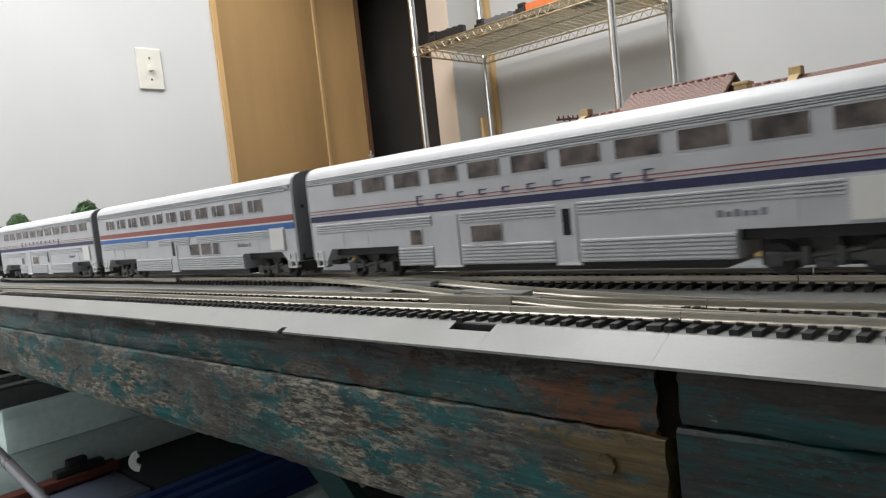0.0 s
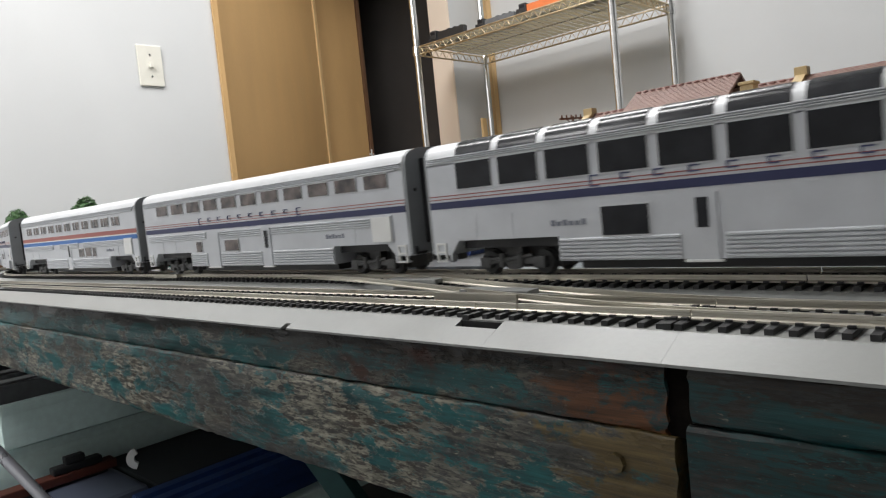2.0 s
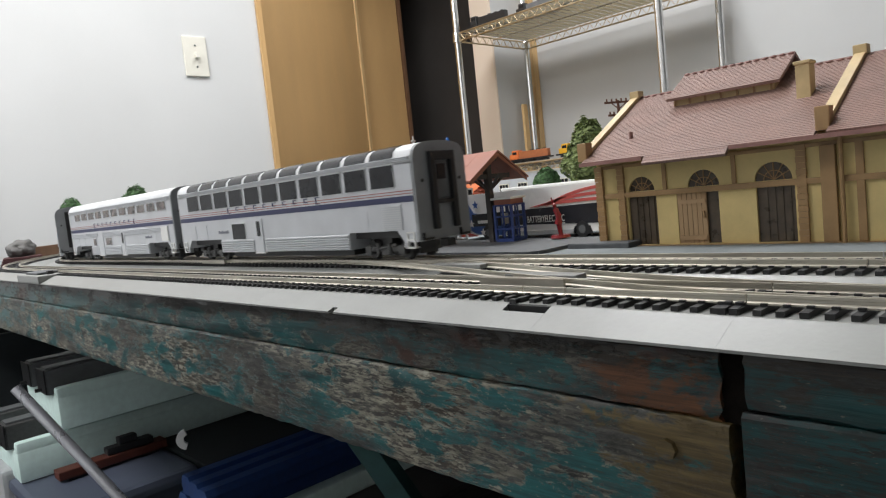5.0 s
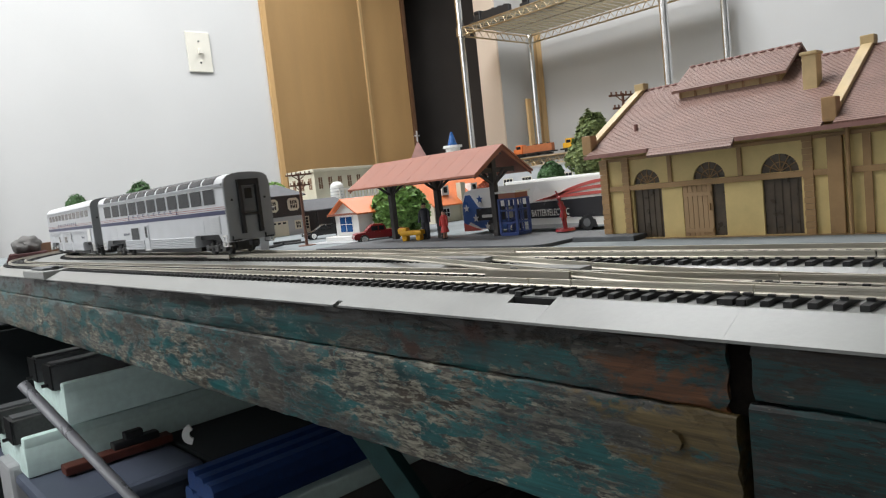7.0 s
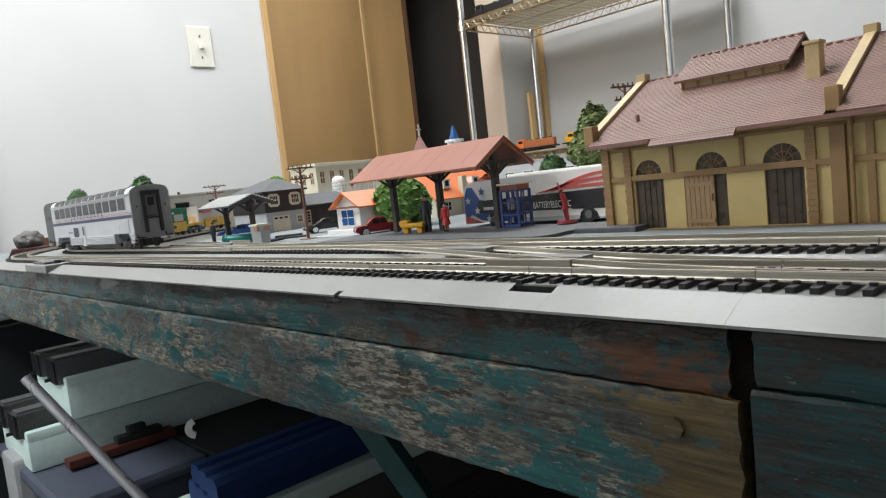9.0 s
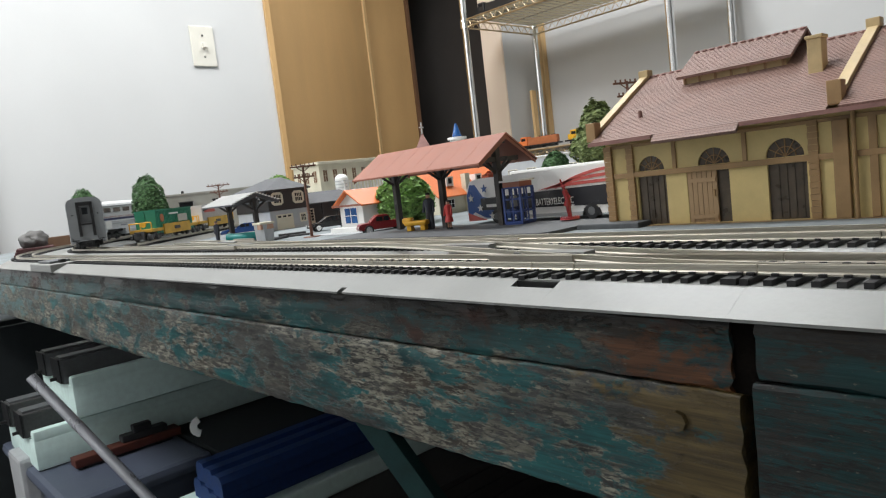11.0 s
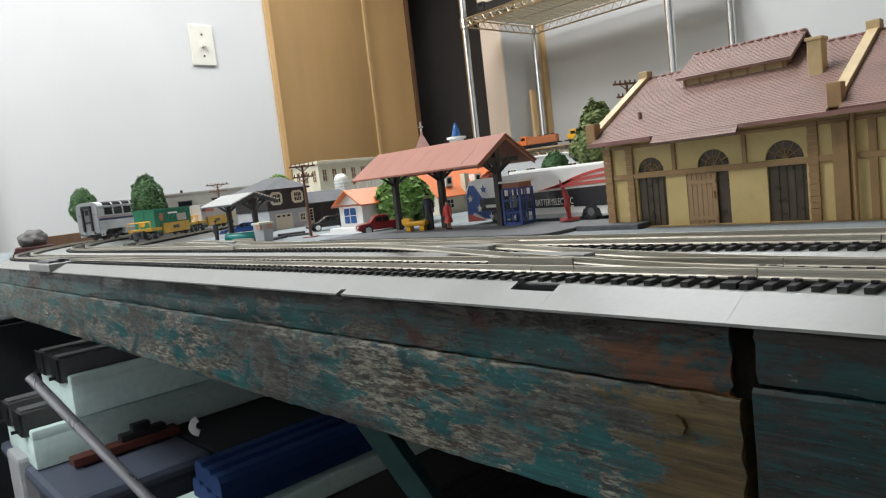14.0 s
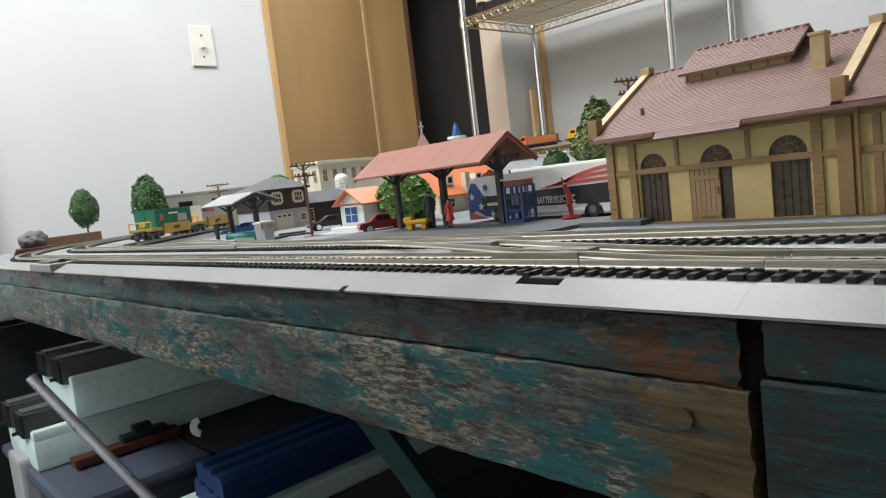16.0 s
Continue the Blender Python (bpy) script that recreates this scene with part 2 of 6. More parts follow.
def solid(name, bm, material, label="", category="", kind="", m=None, smooth=False, group=""):
    """A thing of one mesh."""
    ob = new(name, mesh_of(name, bm, material, smooth))
    if m is not None:
        ob.matrix_basis = m
    return tagged(ob, label, category, group, kind)


def thing(name, m, label, category, group=""):
    ob = new(name)
    ob.empty_display_size = 0.01
    ob.matrix_basis = m
    return tagged(ob, label, category, group)


def B():
    return bmesh.new()


def lettering(name, body, size, m, material, parent, depth=0.00015, space=1.0):
    """Raised letters as a mesh under its thing, drawn from the built-in font."""
    cu = bpy.data.curves.new(name, "FONT")
    cu.body, cu.size, cu.extrude, cu.space_character, cu.align_y = body, size, depth, space, "CENTER"
    cu.resolution_u = 2
    tmp = new(name, cu)
    me = bpy.data.meshes.new_from_object(tmp.evaluated_get(bpy.context.evaluated_depsgraph_get()))
    bpy.data.objects.remove(tmp)
    me.materials.clear()
    me.materials.append(material)
    ob = new(name, me)
    ob.parent, ob.matrix_basis = parent, m
    return ob


# ---- the room ----
FLOOR_Z, CEIL_Z = -0.72, 1.72
WY, WX = 1.90, 2.45      # the far wall and the wall behind the wire rack
DX0, DX1, DTOP = 1.125, 2.211, 1.33    # the doorway


def room():
    st = dict(kind="structure")
    solid("floor", box(B(), -1.9, 2.6, -2.4, 3.7, FLOOR_Z - 0.1, FLOOR_Z), M_FLOOR, "dark carpeted floor of the room", "floor", **st)
    solid("ceiling", box(B(), -1.9, 2.6, -2.4, 3.7, CEIL_Z, CEIL_Z + 0.1), M_CEIL, "white painted ceiling", "ceiling", **st)
    b = B()
    box(b, -1.8, DX0, WY, WY + 0.11, FLOOR_Z, CEIL_Z)
    box(b, DX0, DX1, WY, WY + 0.11, DTOP, CEIL_Z)
    box(b, DX1, WX + 0.1, WY, WY + 0.11, FLOOR_Z, CEIL_Z)
    solid("wall_north", b, M_WALL, "white painted wall with a tall doorway", "wall", **st)
    solid("wall_east", box(B(), WX, WX + 0.1, -2.3, WY, FLOOR_Z, CEIL_Z), M_WALL, "white painted wall behind the wire rack", "wall", **st)
    solid("wall_south", box(B(), -1.8, WX + 0.1, -2.4, -2.3, FLOOR_Z, CEIL_Z), M_WALL, "white painted wall", "wall", **st)
    solid("wall_west", box(B(), -1.9, -1.8, -2.4, WY + 0.11, FLOOR_Z, CEIL_Z), M_WALL, "white painted wall", "wall", **st)
    # added unseen wall that keeps the aisle lamp off the table's near end
    solid("wall_partition", box(B(), -0.50, -0.40, -2.3, 0.66, FLOOR_Z, CEIL_Z), M_WALL, "unseen partition wall added to shade the table's near end", "wall", **st)
    # the room behind the doorway; its lack of light is put into the wall colour
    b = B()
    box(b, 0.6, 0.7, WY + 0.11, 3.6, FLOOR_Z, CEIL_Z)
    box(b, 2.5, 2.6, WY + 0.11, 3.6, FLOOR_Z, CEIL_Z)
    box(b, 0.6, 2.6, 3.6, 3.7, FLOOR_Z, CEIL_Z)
    solid("wall_dark_room", b, M_DARK, "walls of the unlit room beyond, coloured dark as shade", "wall", **st)
    # casings
    solid("trim", box(B(), DX0 - 0.012, DX0 + 0.004, WY - 0.010, WY + 0.112, FLOOR_Z, DTOP), M_OAK, "golden oak corner trim of the doorway", "trim", **st)
    solid("trim", box(B(), DX1 - 0.008, DX1 - 0.0005, WY + 0.001, WY + 0.112, FLOOR_Z, DTOP), M_PEACH, "peach painted door jamb", "trim", **st)
    solid("trim", box(B(), WX - 0.035, WX - 0.002, WY - 0.04, WY - 0.002, FLOOR_Z, CEIL_Z), M_OAKL, "pale oak trim in the corner", "trim", **st)
    solid("trim", box(B(), 0.22, 0.318, WY - 0.02, WY - 0.001, FLOOR_Z, 1.35), M_BROWN, "dark brown door casing on the white wall", "trim", **st)
    # the oak door, half open into the dark room
    d = thing("oak_door", pose(DX0 + 0.01, WY + 0.06, FLOOR_Z, 0, 0, 30), "golden oak door standing half open", "door")
    part("leaf", box(B(), 0, 0.862, 0, 0.04, 0.01, 2.03, 0.002), M_OAK, d)
    part("edge_strip", box(B(), 0.8625, 0.892, -0.006, 0.045, 0.01, 2.03, 0.002), M_OAKL, d, "pale oak edge strip")
    c = thing("wardrobe", pose(1.895, 2.47, FLOOR_Z, 0, 0, 0), "brown wooden wardrobe in the dark room", "wardrobe")
    part("body", box(B(), -0.01, 0.30, 0, 0.5, 0.02, 2.1, 0.003), M_OAK, c)
    part("side_panel", box(B(), 0.301, 0.32, -0.01, 0.5, 0.02, 2.1, 0.002), M_BROWN, c)
    # light switch
    s = thing("light_switch", pose(0.9005, WY - 0.0001, 0.4965), "ivory toggle light switch on the white wall", "switch")
    part("plate", box(B(), -0.035, 0.035, -0.006, 0, -0.057, 0.057, 0.002), M_PLATE, s)
    part("toggle", box(B(), -0.005, 0.005, -0.018, -0.006, -0.006, 0.008, 0.001), M_PLATE, s)
    for z in (-0.03, 0.03):
        part("screw", rod(B(), (0, -0.0072, z), (0, -0.006, z), 0.003), M_CHROME, s)


room()

# ---- the table ----
BEAM_X, BOARD_Z = 0.160, -0.0105


# near-black colour that stands in for the shade in the plank gap
M_PIT = mat("gap_shade_black", (0.006, 0.0045, 0.0035), 0.95, var=0.4, scale=200, bump=0.5, spec=0.1)


def table():
    t = tagged(new("layout_table"), "worn teal-painted timber table that carries the model railway", "table")
    part("tabletop", box(B(), BEAM_X + 0.004, 1.75, -0.80, 1.62, -0.0305, BOARD_Z), M_BOARD, t, "grey painted plywood top")

    def plank(name, y0, y1, z0, z1, x0, seed):
        """A plank seen on edge, with an uneven face and splintered ends."""
        b = B()
        n, m, e = int((y1 - y0) / 0.005), 9, 0.0009
        r = random.Random(seed)
        rows = []
        for i in range(n + 1):
            y = y0 + (y1 - y0) * i / n
            ring = [(x0 + 0.03, y, z0), (x0 + e, y, z0 + (r.random() - 0.5) * 0.0010)]
            for k in range(m):
                z = z0 + e + (z1 - z0 - 2 * e) * k / (m - 1)
                ragged = 0.0
                if i in (0, n):
                    ragged = (0.0013 * noise.noise(Vector((seed * 3.1, z * 330, i))) + 0.0009 * (r.random() - 0.5)) * (1 if y0 > 0 else 0.4)
                dent = 0.0007 * noise.noise(Vector((seed, y * 22, z * 120))) + 0.0003 * (r.random() - 0.5)
                ring.append((x0 + dent, y + ragged, z + (r.random() - 0.5) * 0.0006 * (k in (0, m - 1))))
            ring += [(x0 + e, y, z1 + (r.random() - 0.5) * 0.0006), (x0 + 0.03, y, z1)]
            rows.append([b.verts.new(p) for p in ring])
        q = len(rows[0])
        for p, o in zip(rows, rows[1:]):
            for k in range(q):
                b.faces.new((p[k], p[(k + 1) % q], o[(k + 1) % q], o[k]))
        b.faces.new(rows[0])
        b.faces.new(rows[-1][::-1])
        bmesh.ops.recalc_face_normals(b, faces=b.faces)
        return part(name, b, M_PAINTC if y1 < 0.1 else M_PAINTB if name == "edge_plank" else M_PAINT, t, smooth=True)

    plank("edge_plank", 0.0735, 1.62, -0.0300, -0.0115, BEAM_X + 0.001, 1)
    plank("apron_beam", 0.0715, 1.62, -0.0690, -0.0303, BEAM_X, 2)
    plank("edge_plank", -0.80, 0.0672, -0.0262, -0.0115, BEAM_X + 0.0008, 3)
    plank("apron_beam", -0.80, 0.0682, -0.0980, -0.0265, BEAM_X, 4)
    # block and strip fill the gap with painted shade
    part("post_block", box(B(), BEAM_X + 0.012, BEAM_X + 0.05, 0.05, 0.09, -0.30, -0.0308), M_PIT, t, "post block behind the gap, coloured black for shade")
    part("gap_filler", box(B(), BEAM_X + 0.0025, BEAM_X + 0.0038, 0.060, 0.080, -0.0305, -0.0110), M_PIT, t, "black strip that stands for shade in the plank gap")
    for y, z in ((0.0885, -0.0395), (0.086, -0.0625), (0.03, -0.055)):
        b = B()
        rod(b, (BEAM_X - 0.0015, y, z), (BEAM_X + 0.004, y, z), 0.0028, 0.0034, 8)
        part("bolt", b, M_PAINT, t)
    for x, y in ((0.62, 1.5), (0.30, -0.7), (1.6, 1.5), (1.6, -0.7)):
        part("leg", box(B(), x, x + 0.07, y, y + 0.07, FLOOR_Z, -0.032, 0.003), M_PAINT, t)


table()

# ---- tracks ----
T1, T2 = 0.1847, 0.2487     # lines of the straight tracks
CX, CY = 0.7022, 0.90                    # centre of the end curve
R2 = CX - T2


def on_track(x0, s):
    """Place and heading on a track that runs straight along x0 and then round the end curve; s is the way from y = 0."""
    r = CX - x0
    if s < CY:
        return x0, s, 0.0
    a = (s - CY) / r
    if a < math.pi:
        return CX - r * math.cos(a), CY + r * math.sin(a), -math.degrees(a)
    return CX + r, CY - (s - CY - math.pi * r), -180.0


def sweep(bm, profile, x0, s0, s1, step=0.02):
    """A profile of (side, height) drawn along a track."""
    n = max(1, int(round((s1 - s0) / step)))
    if s1 <= CY:
        n = 1
    rings = []
    for i in range(n + 1):
        x, y, a = on_track(x0, s0 + (s1 - s0) * i / n)
        c, d = math.cos(radians(a)), math.sin(radians(a))
        rings.append([bm.verts.new((x + u * c, y + u * d, z)) for u, z in profile])
    k = len(profile)
    for p, q in zip(rings, rings[1:]):
        for i in range(k):
            bm.faces.new((p[i], q[i], q[(i + 1) % k], p[(i + 1) % k]))
    bm.faces.new(rings[0][::-1])
    bm.faces.new(rings[-1])
    return bm


RAIL = [(-0.0011, -0.0026), (0.0011, -0.0026), (0.0011, -0.0021), (0.0003, -0.0017), (0.0003, -0.0009), (0.00055, -0.0007), (0.00055, 0), (-0.00055, 0), (-0.00055, -0.0007), (-0.0003, -0.0009), (-0.0003, -0.0017), (-0.0011, -0.0021)]
GAUGE = 0.0165 + 0.0011


def bed(wl, wr):
    """Roadbed profile: flat top, sloped shoulders with a small lip."""
    return [(-wl, -0.0105), (-wl, -0.0097), (-0.0168, -0.0043), (0.0168, -0.0043), (wr, -0.0097), (wr, -0.0105)]


TIE_GAP = 0.0055


def tie_mesh():
    b = B()
    box(b, -0.0152, 0.0152, -0.00105, 0.00105, -0.0046, -0.0028)
    for x in (-0.0088, 0.0088):
        box(b, x - 0.0018, x + 0.0018, -0.0009, 0.0009, -0.0026, -0.0020)
    return mesh_of("tie", b, M_TIE)


TIE = tie_mesh()


def track(label, x0, s0, s1, wl, wr, loose, joints):
    """A model track: roadbed sections, two rails, and its ties; those on the loose stretch are single pieces."""
    t = tagged(new("model_track"), label, "track", "model tracks on the table")
    ends = [s0] + [j for j in joints if s0 < j < s1] + [s1]
    for a, b in zip(ends, ends[1:]):
        if a < CY < b:
            spans = ((a, CY), (CY, b))
        else:
            spans = ((a, b),)
        for p, q in spans:
            part("roadbed", sweep(B(), bed(wl, wr), x0, p + 0.00003, q - 0.00003), M_ROADBED, t)
            for sgn in (-1, 1):
                prof = [(u + sgn * GAUGE / 2, z) for u, z in RAIL]
                part("rail", sweep(B(), prof, x0, p + 0.0002, q - 0.0002), M_RAIL, t)
    rest = B()
    n = int((s1 - s0) / TIE_GAP)
    for i in range(n):
        s = s0 + TIE_GAP / 2 + i * TIE_GAP
        x, y, a = on_track(x0, s)
        m = pose(x, y, 0, 0, 0, a)
        if loose[0] <= s <= loose[1]:
            o = new("tie", TIE)
            o.parent, o.matrix_basis = t, m
        else:
            rest.from_mesh(TIE)
            bmesh.ops.transform(rest, matrix=m, verts=rest.verts[-24:])
    if len(rest.verts):
        tagged(part("tie_row", rest, M_TIE, t), kind="stuff")
    return t


def branch(t, xa, ya, xb, yb):
    """The curved rails of a crossover between two tracks, with guard rails, under the track t."""
    n = 14
    for sgn in (-1, 1):
        b = B()
        rings = []
        for i in range(n + 1):
            u = i / n
            w = u * u * (3 - 2 * u)
            x, y = xa + (xb - xa) * w + sgn * GAUGE / 2, ya + (yb - ya) * u
            rings.append([b.verts.new((x + p, y, z + 0.00015)) for p, z in RAIL])
        for p, q in zip(rings, rings[1:]):
            for i in range(12):
                b.faces.new((p[i], q[i], q[(i + 1) % 12], p[(i + 1) % 12]))
        b.faces.new(rings[0][::-1])
        b.faces.new(rings[-1])
        part("switch_rail", b, M_RAIL, t)
    xm, ym = (xa + xb) / 2, (ya + yb) / 2
    for dx, dy in ((-0.012, -0.035), (0.012, 0.035)):
        part("frog", box(B(), xm + dx - 0.0035, xm + dx + 0.0035, ym + dy - 0.017, ym + dy + 0.017, -0.0024, -0.0003, 0.0004), M_ROADBED, t, "grey plastic frog")
        part("guard_rail", box(B(), xm + dx * 2.2 - 0.0006, xm + dx * 2.2 + 0.0006, ym + dy - 0.02, ym + dy + 0.02, -0.0026, 0.0002), M_RAIL, t)


def near_bed(t, x0):
    """The front track's near shoulder with its wiring slot and a notch in its lip."""
    for a, b, p in ((0.1290, 0.1465, [(-0.0292, -0.0105), (-0.0292, -0.0097), (-0.0208, -0.0060), (-0.0208, -0.0104), (-0.0170, -0.0104), (-0.0168, -0.0043), (0.0168, -0.0043), (0.031, -0.0097), (0.031, -0.0105)]),
                    (0.2325, 0.2360, [(-0.0262, -0.0105), (-0.0262, -0.0084), (-0.0168, -0.0043), (0.0168, -0.0043), (0.031, -0.0097), (0.031, -0.0105)])):
        part("roadbed", sweep(B(), p, x0, a, b), M_ROADBED, t)


def tracks():
    t = track("grey plastic roadbed track with black ties along the table edge", T1, -0.75, CY + 2.2, 0.0292, 0.031, (0.02, 0.98), (0.0715, 0.129, 0.1465, 0.2325, 0.236, 0.30, 0.53, 0.70, 0.76))
    for o in list(t.children):
        if o.name.startswith("roadbed"):
            ys = [v.co.y for v in o.data.vertices]
            if max(ys) - min(ys) < 0.02:
                bpy.data.objects.remove(o)
    near_bed(t, T1)
    # black lining and stem colour in the shade of the open slot
    part("slot_floor", box(box(B(), T1 - 0.0208, T1 - 0.0170, 0.1291, 0.1464, -0.01045, -0.0101), T1 - 0.0176, T1 - 0.01705, 0.1291, 0.1464, -0.0102, -0.0047), M_BLACK, t, "black lining that stands for shade in the wiring slot")
    part("slot_stem", box(B(), T1 - 0.0171, T1 - 0.0150, 0.1435, 0.1462, -0.0046, -0.0030), M_BLACK, t)
    for y in (0.0735, 0.0765):
        o = new("tie", TIE)
        o.parent, o.matrix_basis = t, pose(T1 - 0.0006, y, 0.0002, 0, 0, 4)
    branch(t, T1, 0.03, T2, 0.36)
    u = track("grey plastic roadbed track that the passenger train runs on", T2, -0.75, CY + math.pi * R2 + 1.2, 0.0315, 0.0284, (0.06, 0.70), (0.06, 0.29, 0.52, 0.75))
    branch(u, T2, 0.40, 0.2790, 0.70)
    m = thing("switch_motor", pose(0.168, 0.735, -0.0095), "grey plastic switch machine beside the front track", "switch machine")
    part("case", box(B(), -0.014, 0.012, -0.040, 0.040, -0.0009, 0.0068, 0.0012), M_ROADBED, m)
    part("cover", box(B(), -0.010, 0.008, -0.022, 0.022, 0.0068, 0.0090, 0.0008), M_PLAT, m, "dark cover")
    part("lever", box(B(), -0.003, 0.002, -0.030, -0.024, 0.0068, 0.0100, 0.0004), M_BLACK, m)


tracks()

# ---- the passenger train ----
PITCH, HALF = 0.3060, 0.1457
SIDE = 0.0190
SHOULDER = [(0.0190, 0.0500), (0.0188, 0.0528), (0.0178, 0.0556), (0.0153, 0.0578), (0.0112, 0.0590), (0.0056, 0.0596), (0, 0.0597)]


def pair():
    return [B(), B()]


def flutes(bms, y0, y1, z0, z1, n):
    """Raised lines, one moulded panel on each side."""
    p = (z1 - z0) / n
    prof = []
    for i in range(n):
        z = z0 + p * i
        prof += [(SIDE + 0.00005, z), (SIDE + 0.0008, z + p * 0.25), (SIDE + 0.0008, z + p * 0.70), (SIDE + 0.00005, z + p * 0.98)]
    prof += [(SIDE - 0.0003, z1), (SIDE - 0.0003, z0)]
    for s, bm in zip((-1, 1), bms):
        prism(bm, [(s * x, z) for x, z in prof], y0, y1)
    return bms


def both(bms, y0, y1, z0, z1, d=0.0003, lo=0.0005):
    """A thin panel on each side of a car."""
    for s, bm in zip((-1, 1), bms):
        a, b = sorted((s * (SIDE - lo), s * (SIDE + d)))
        box(bm, a, b, y0, y1, z0, z1)
    return bms


def sides(name, bms, material, parent, label="", smooth=False):
    """The two panels of a pair as parts; parent may itself be a pair."""
    ps = parent if isinstance(parent, list) else [parent, parent]
    return [part(name, bm, material, p, label, smooth) for bm, p in zip(bms, ps)]


def truck_mesh():
    b = B()
    for s in (-1, 1):
        x = s * 0.0125
        box(b, x - 0.0012, x + 0.0012, -0.0165, 0.0165, 0.0052, 0.0082, 0.0004)
        for y in (-0.0145, 0.0145):
            box(b, x - 0.0016, x + 0.0018, y - 0.0028, y + 0.0028, 0.0035, 0.0085, 0.0006)
        for y in (-0.005, 0.005):
            rod(b, (x + s * 0.001, y, 0.004), (x + s * 0.001, y, 0.010), 0.0016, seg=8)
        box(b, x - 0.001, x + 0.0022, -0.003, 0.003, 0.0030, 0.0065, 0.0004)
        rod(b, (x + s * 0.001, -0.011, 0.009), (x + s * 0.001, 0.011, 0.006), 0.0009, seg=6)
    box(b, -0.011, 0.011, -0.004, 0.004, 0.006, 0.0125)
    box(b, -0.0060, 0.0060, -0.021, 0.021, 0.0030, 0.0126)
    return mesh_of("truck", b, M_TRUCK)


def wheel_mesh():
    b = B()
    for s in (-1, 1):
        rod(b, (s * 0.0078, 0, 0), (s * 0.0100, 0, 0), 0.0052, 0.0050, 16)
        rod(b, (s * 0.0072, 0, 0), (s * 0.0078, 0, 0), 0.0059, 0.0057, 16)
    rod(b, (-0.0125, 0, 0), (0.0125, 0, 0), 0.001, seg=6)
    return mesh_of("wheelset", b, M_TRUCK)


TRUCK, WHEEL = truck_mesh(), wheel_mesh()


def car_body(kind, label):
    car = thing("passenger_car", Matrix(), label, "train car", "cars of the passenger train")
    b = B()
    prof = [(-x, z) for x, z in SHOULDER] + [(x, z) for x, z in SHOULDER[-2::-1]]
    e = HALF - 0.001
    prism(b, [(-e, 0.0105), (-0.1345, 0.0105), (-0.1290, 0.0168), (-0.0860, 0.0168), (-0.0860, 0.0070), (0.0760, 0.0070), (0.0760, 0.0168), (0.1290, 0.0168), (0.1345, 0.0105), (e, 0.0105), (e, 0.0500), (-e, 0.0500)], -SIDE, SIDE, "x")
    part("body", b, M_SILVER, car)
    b = B()
    prism(b, [(-SIDE, 0.0495)] + prof + [(SIDE, 0.0495)], -HALF + 0.001, HALF - 0.001)
    part("roof", b, M_ROOF, car, smooth=True)
    # slanted corners beside the wheel openings and end steps
    for s in (-1, 1):
        for e in (-1, 1):
            b = B()
            y = e * 0.134
            x0, x1 = sorted((s * (SIDE - 0.003), s * (SIDE + 0.0001)))
            box(b, x0, x1, min(y, y + e * 0.0085), max(y, y + e * 0.0085), 0.0072, 0.0080)
            box(b, x0, x1, min(y, y + e * 0.0012), max(y, y + e * 0.0012), 0.0072, 0.0106)
            part("end_step", b, M_SILVER, car)
    part("underframe", box(box(B(), -0.0125, 0.0125, -0.08, 0.07, 0.0032, 0.0071), -0.0145, 0.0145, -0.135, 0.13, 0.0128, 0.0169), M_BLACK, car, "black underframe")
    for e in (-1, 1):
        b = B()
        y0, y1 = sorted((e * (HALF - 0.001), e * (HALF + 0.0008)))
        prism(b, [(-SIDE + 0.0002, 0.0112)] + [(x * 0.985, z) for x, z in prof] + [(SIDE - 0.0002, 0.0112)], y0, y1)
        part("end_wall", b, M_END, car, "grey end wall")
        b = B()
        y0, y1 = sorted((e * (HALF + 0.0008), e * (HALF + 0.0036)))
        box(b, -0.0088, -0.0056, y0, y1, 0.016, 0.053, 0.0005)
        box(b, 0.0056, 0.0088, y0, y1, 0.016, 0.053, 0.0005)
        box(b, -0.0088, 0.0088, y0, y1, 0.050, 0.0545, 0.0005)
        box(b, -0.0088, 0.0088, y0, y1, 0.0285, 0.0305, 0.0003)
        part("diaphragm", b, M_BLACK, car, "black rubber diaphragm")
        y0, y1 = sorted((e * (HALF + 0.0006), e * (HALF + 0.0012)))
        dr = part("end_door", box(B(), -0.0054, 0.0054, y0, y1, 0.031, 0.0495), M_GREY, car, "dark grey end door")
        y0, y1 = sorted((e * (HALF + 0.0012), e * (HALF + 0.0015)))
        part("door_window", box(B(), -0.003, 0.003, y0, y1, 0.0405, 0.0480), M_WIN, dr)
        b = B()
        y0, y1 = sorted((e * (HALF - 0.002), e * (HALF + 0.0045)))
        box(b, -0.0030, 0.0030, y0, y1, 0.0065, 0.0105, 0.0006)
        for x in (-0.0135, 0.0135):
            box(b, x - 0.0035, x + 0.0035, *sorted((e * (HALF + 0.0006), e * (HALF + 0.0022))), 0.0110, 0.0122)
            box(b, x - 0.0035, x - 0.0028, *sorted((e * (HALF + 0.0006), e * (HALF + 0.0022))), 0.0110, 0.0150)
        part("coupler", b, M_BLACK, car, "black coupler and grab irons")
        for x in (-0.0135, 0.0135):
            y0, y1 = sorted((e * (HALF + 0.0007), e * (HALF + 0.0012)))
            part("marker_light", rod(B(), (x, y0, 0.0405), (x, y1, 0.0405), 0.0009, seg=8), M_BLACK, car)
    # trucks and wheels
    for y in (0.1045, -0.1100):
        o = new("truck", TRUCK)
        o.parent, o.location = car, (0, y, 0)
        for dy in (-0.0145, 0.0145):
            w = new("wheelset", WHEEL)
            w.parent, w.location = o, (0, dy, 0.0059)
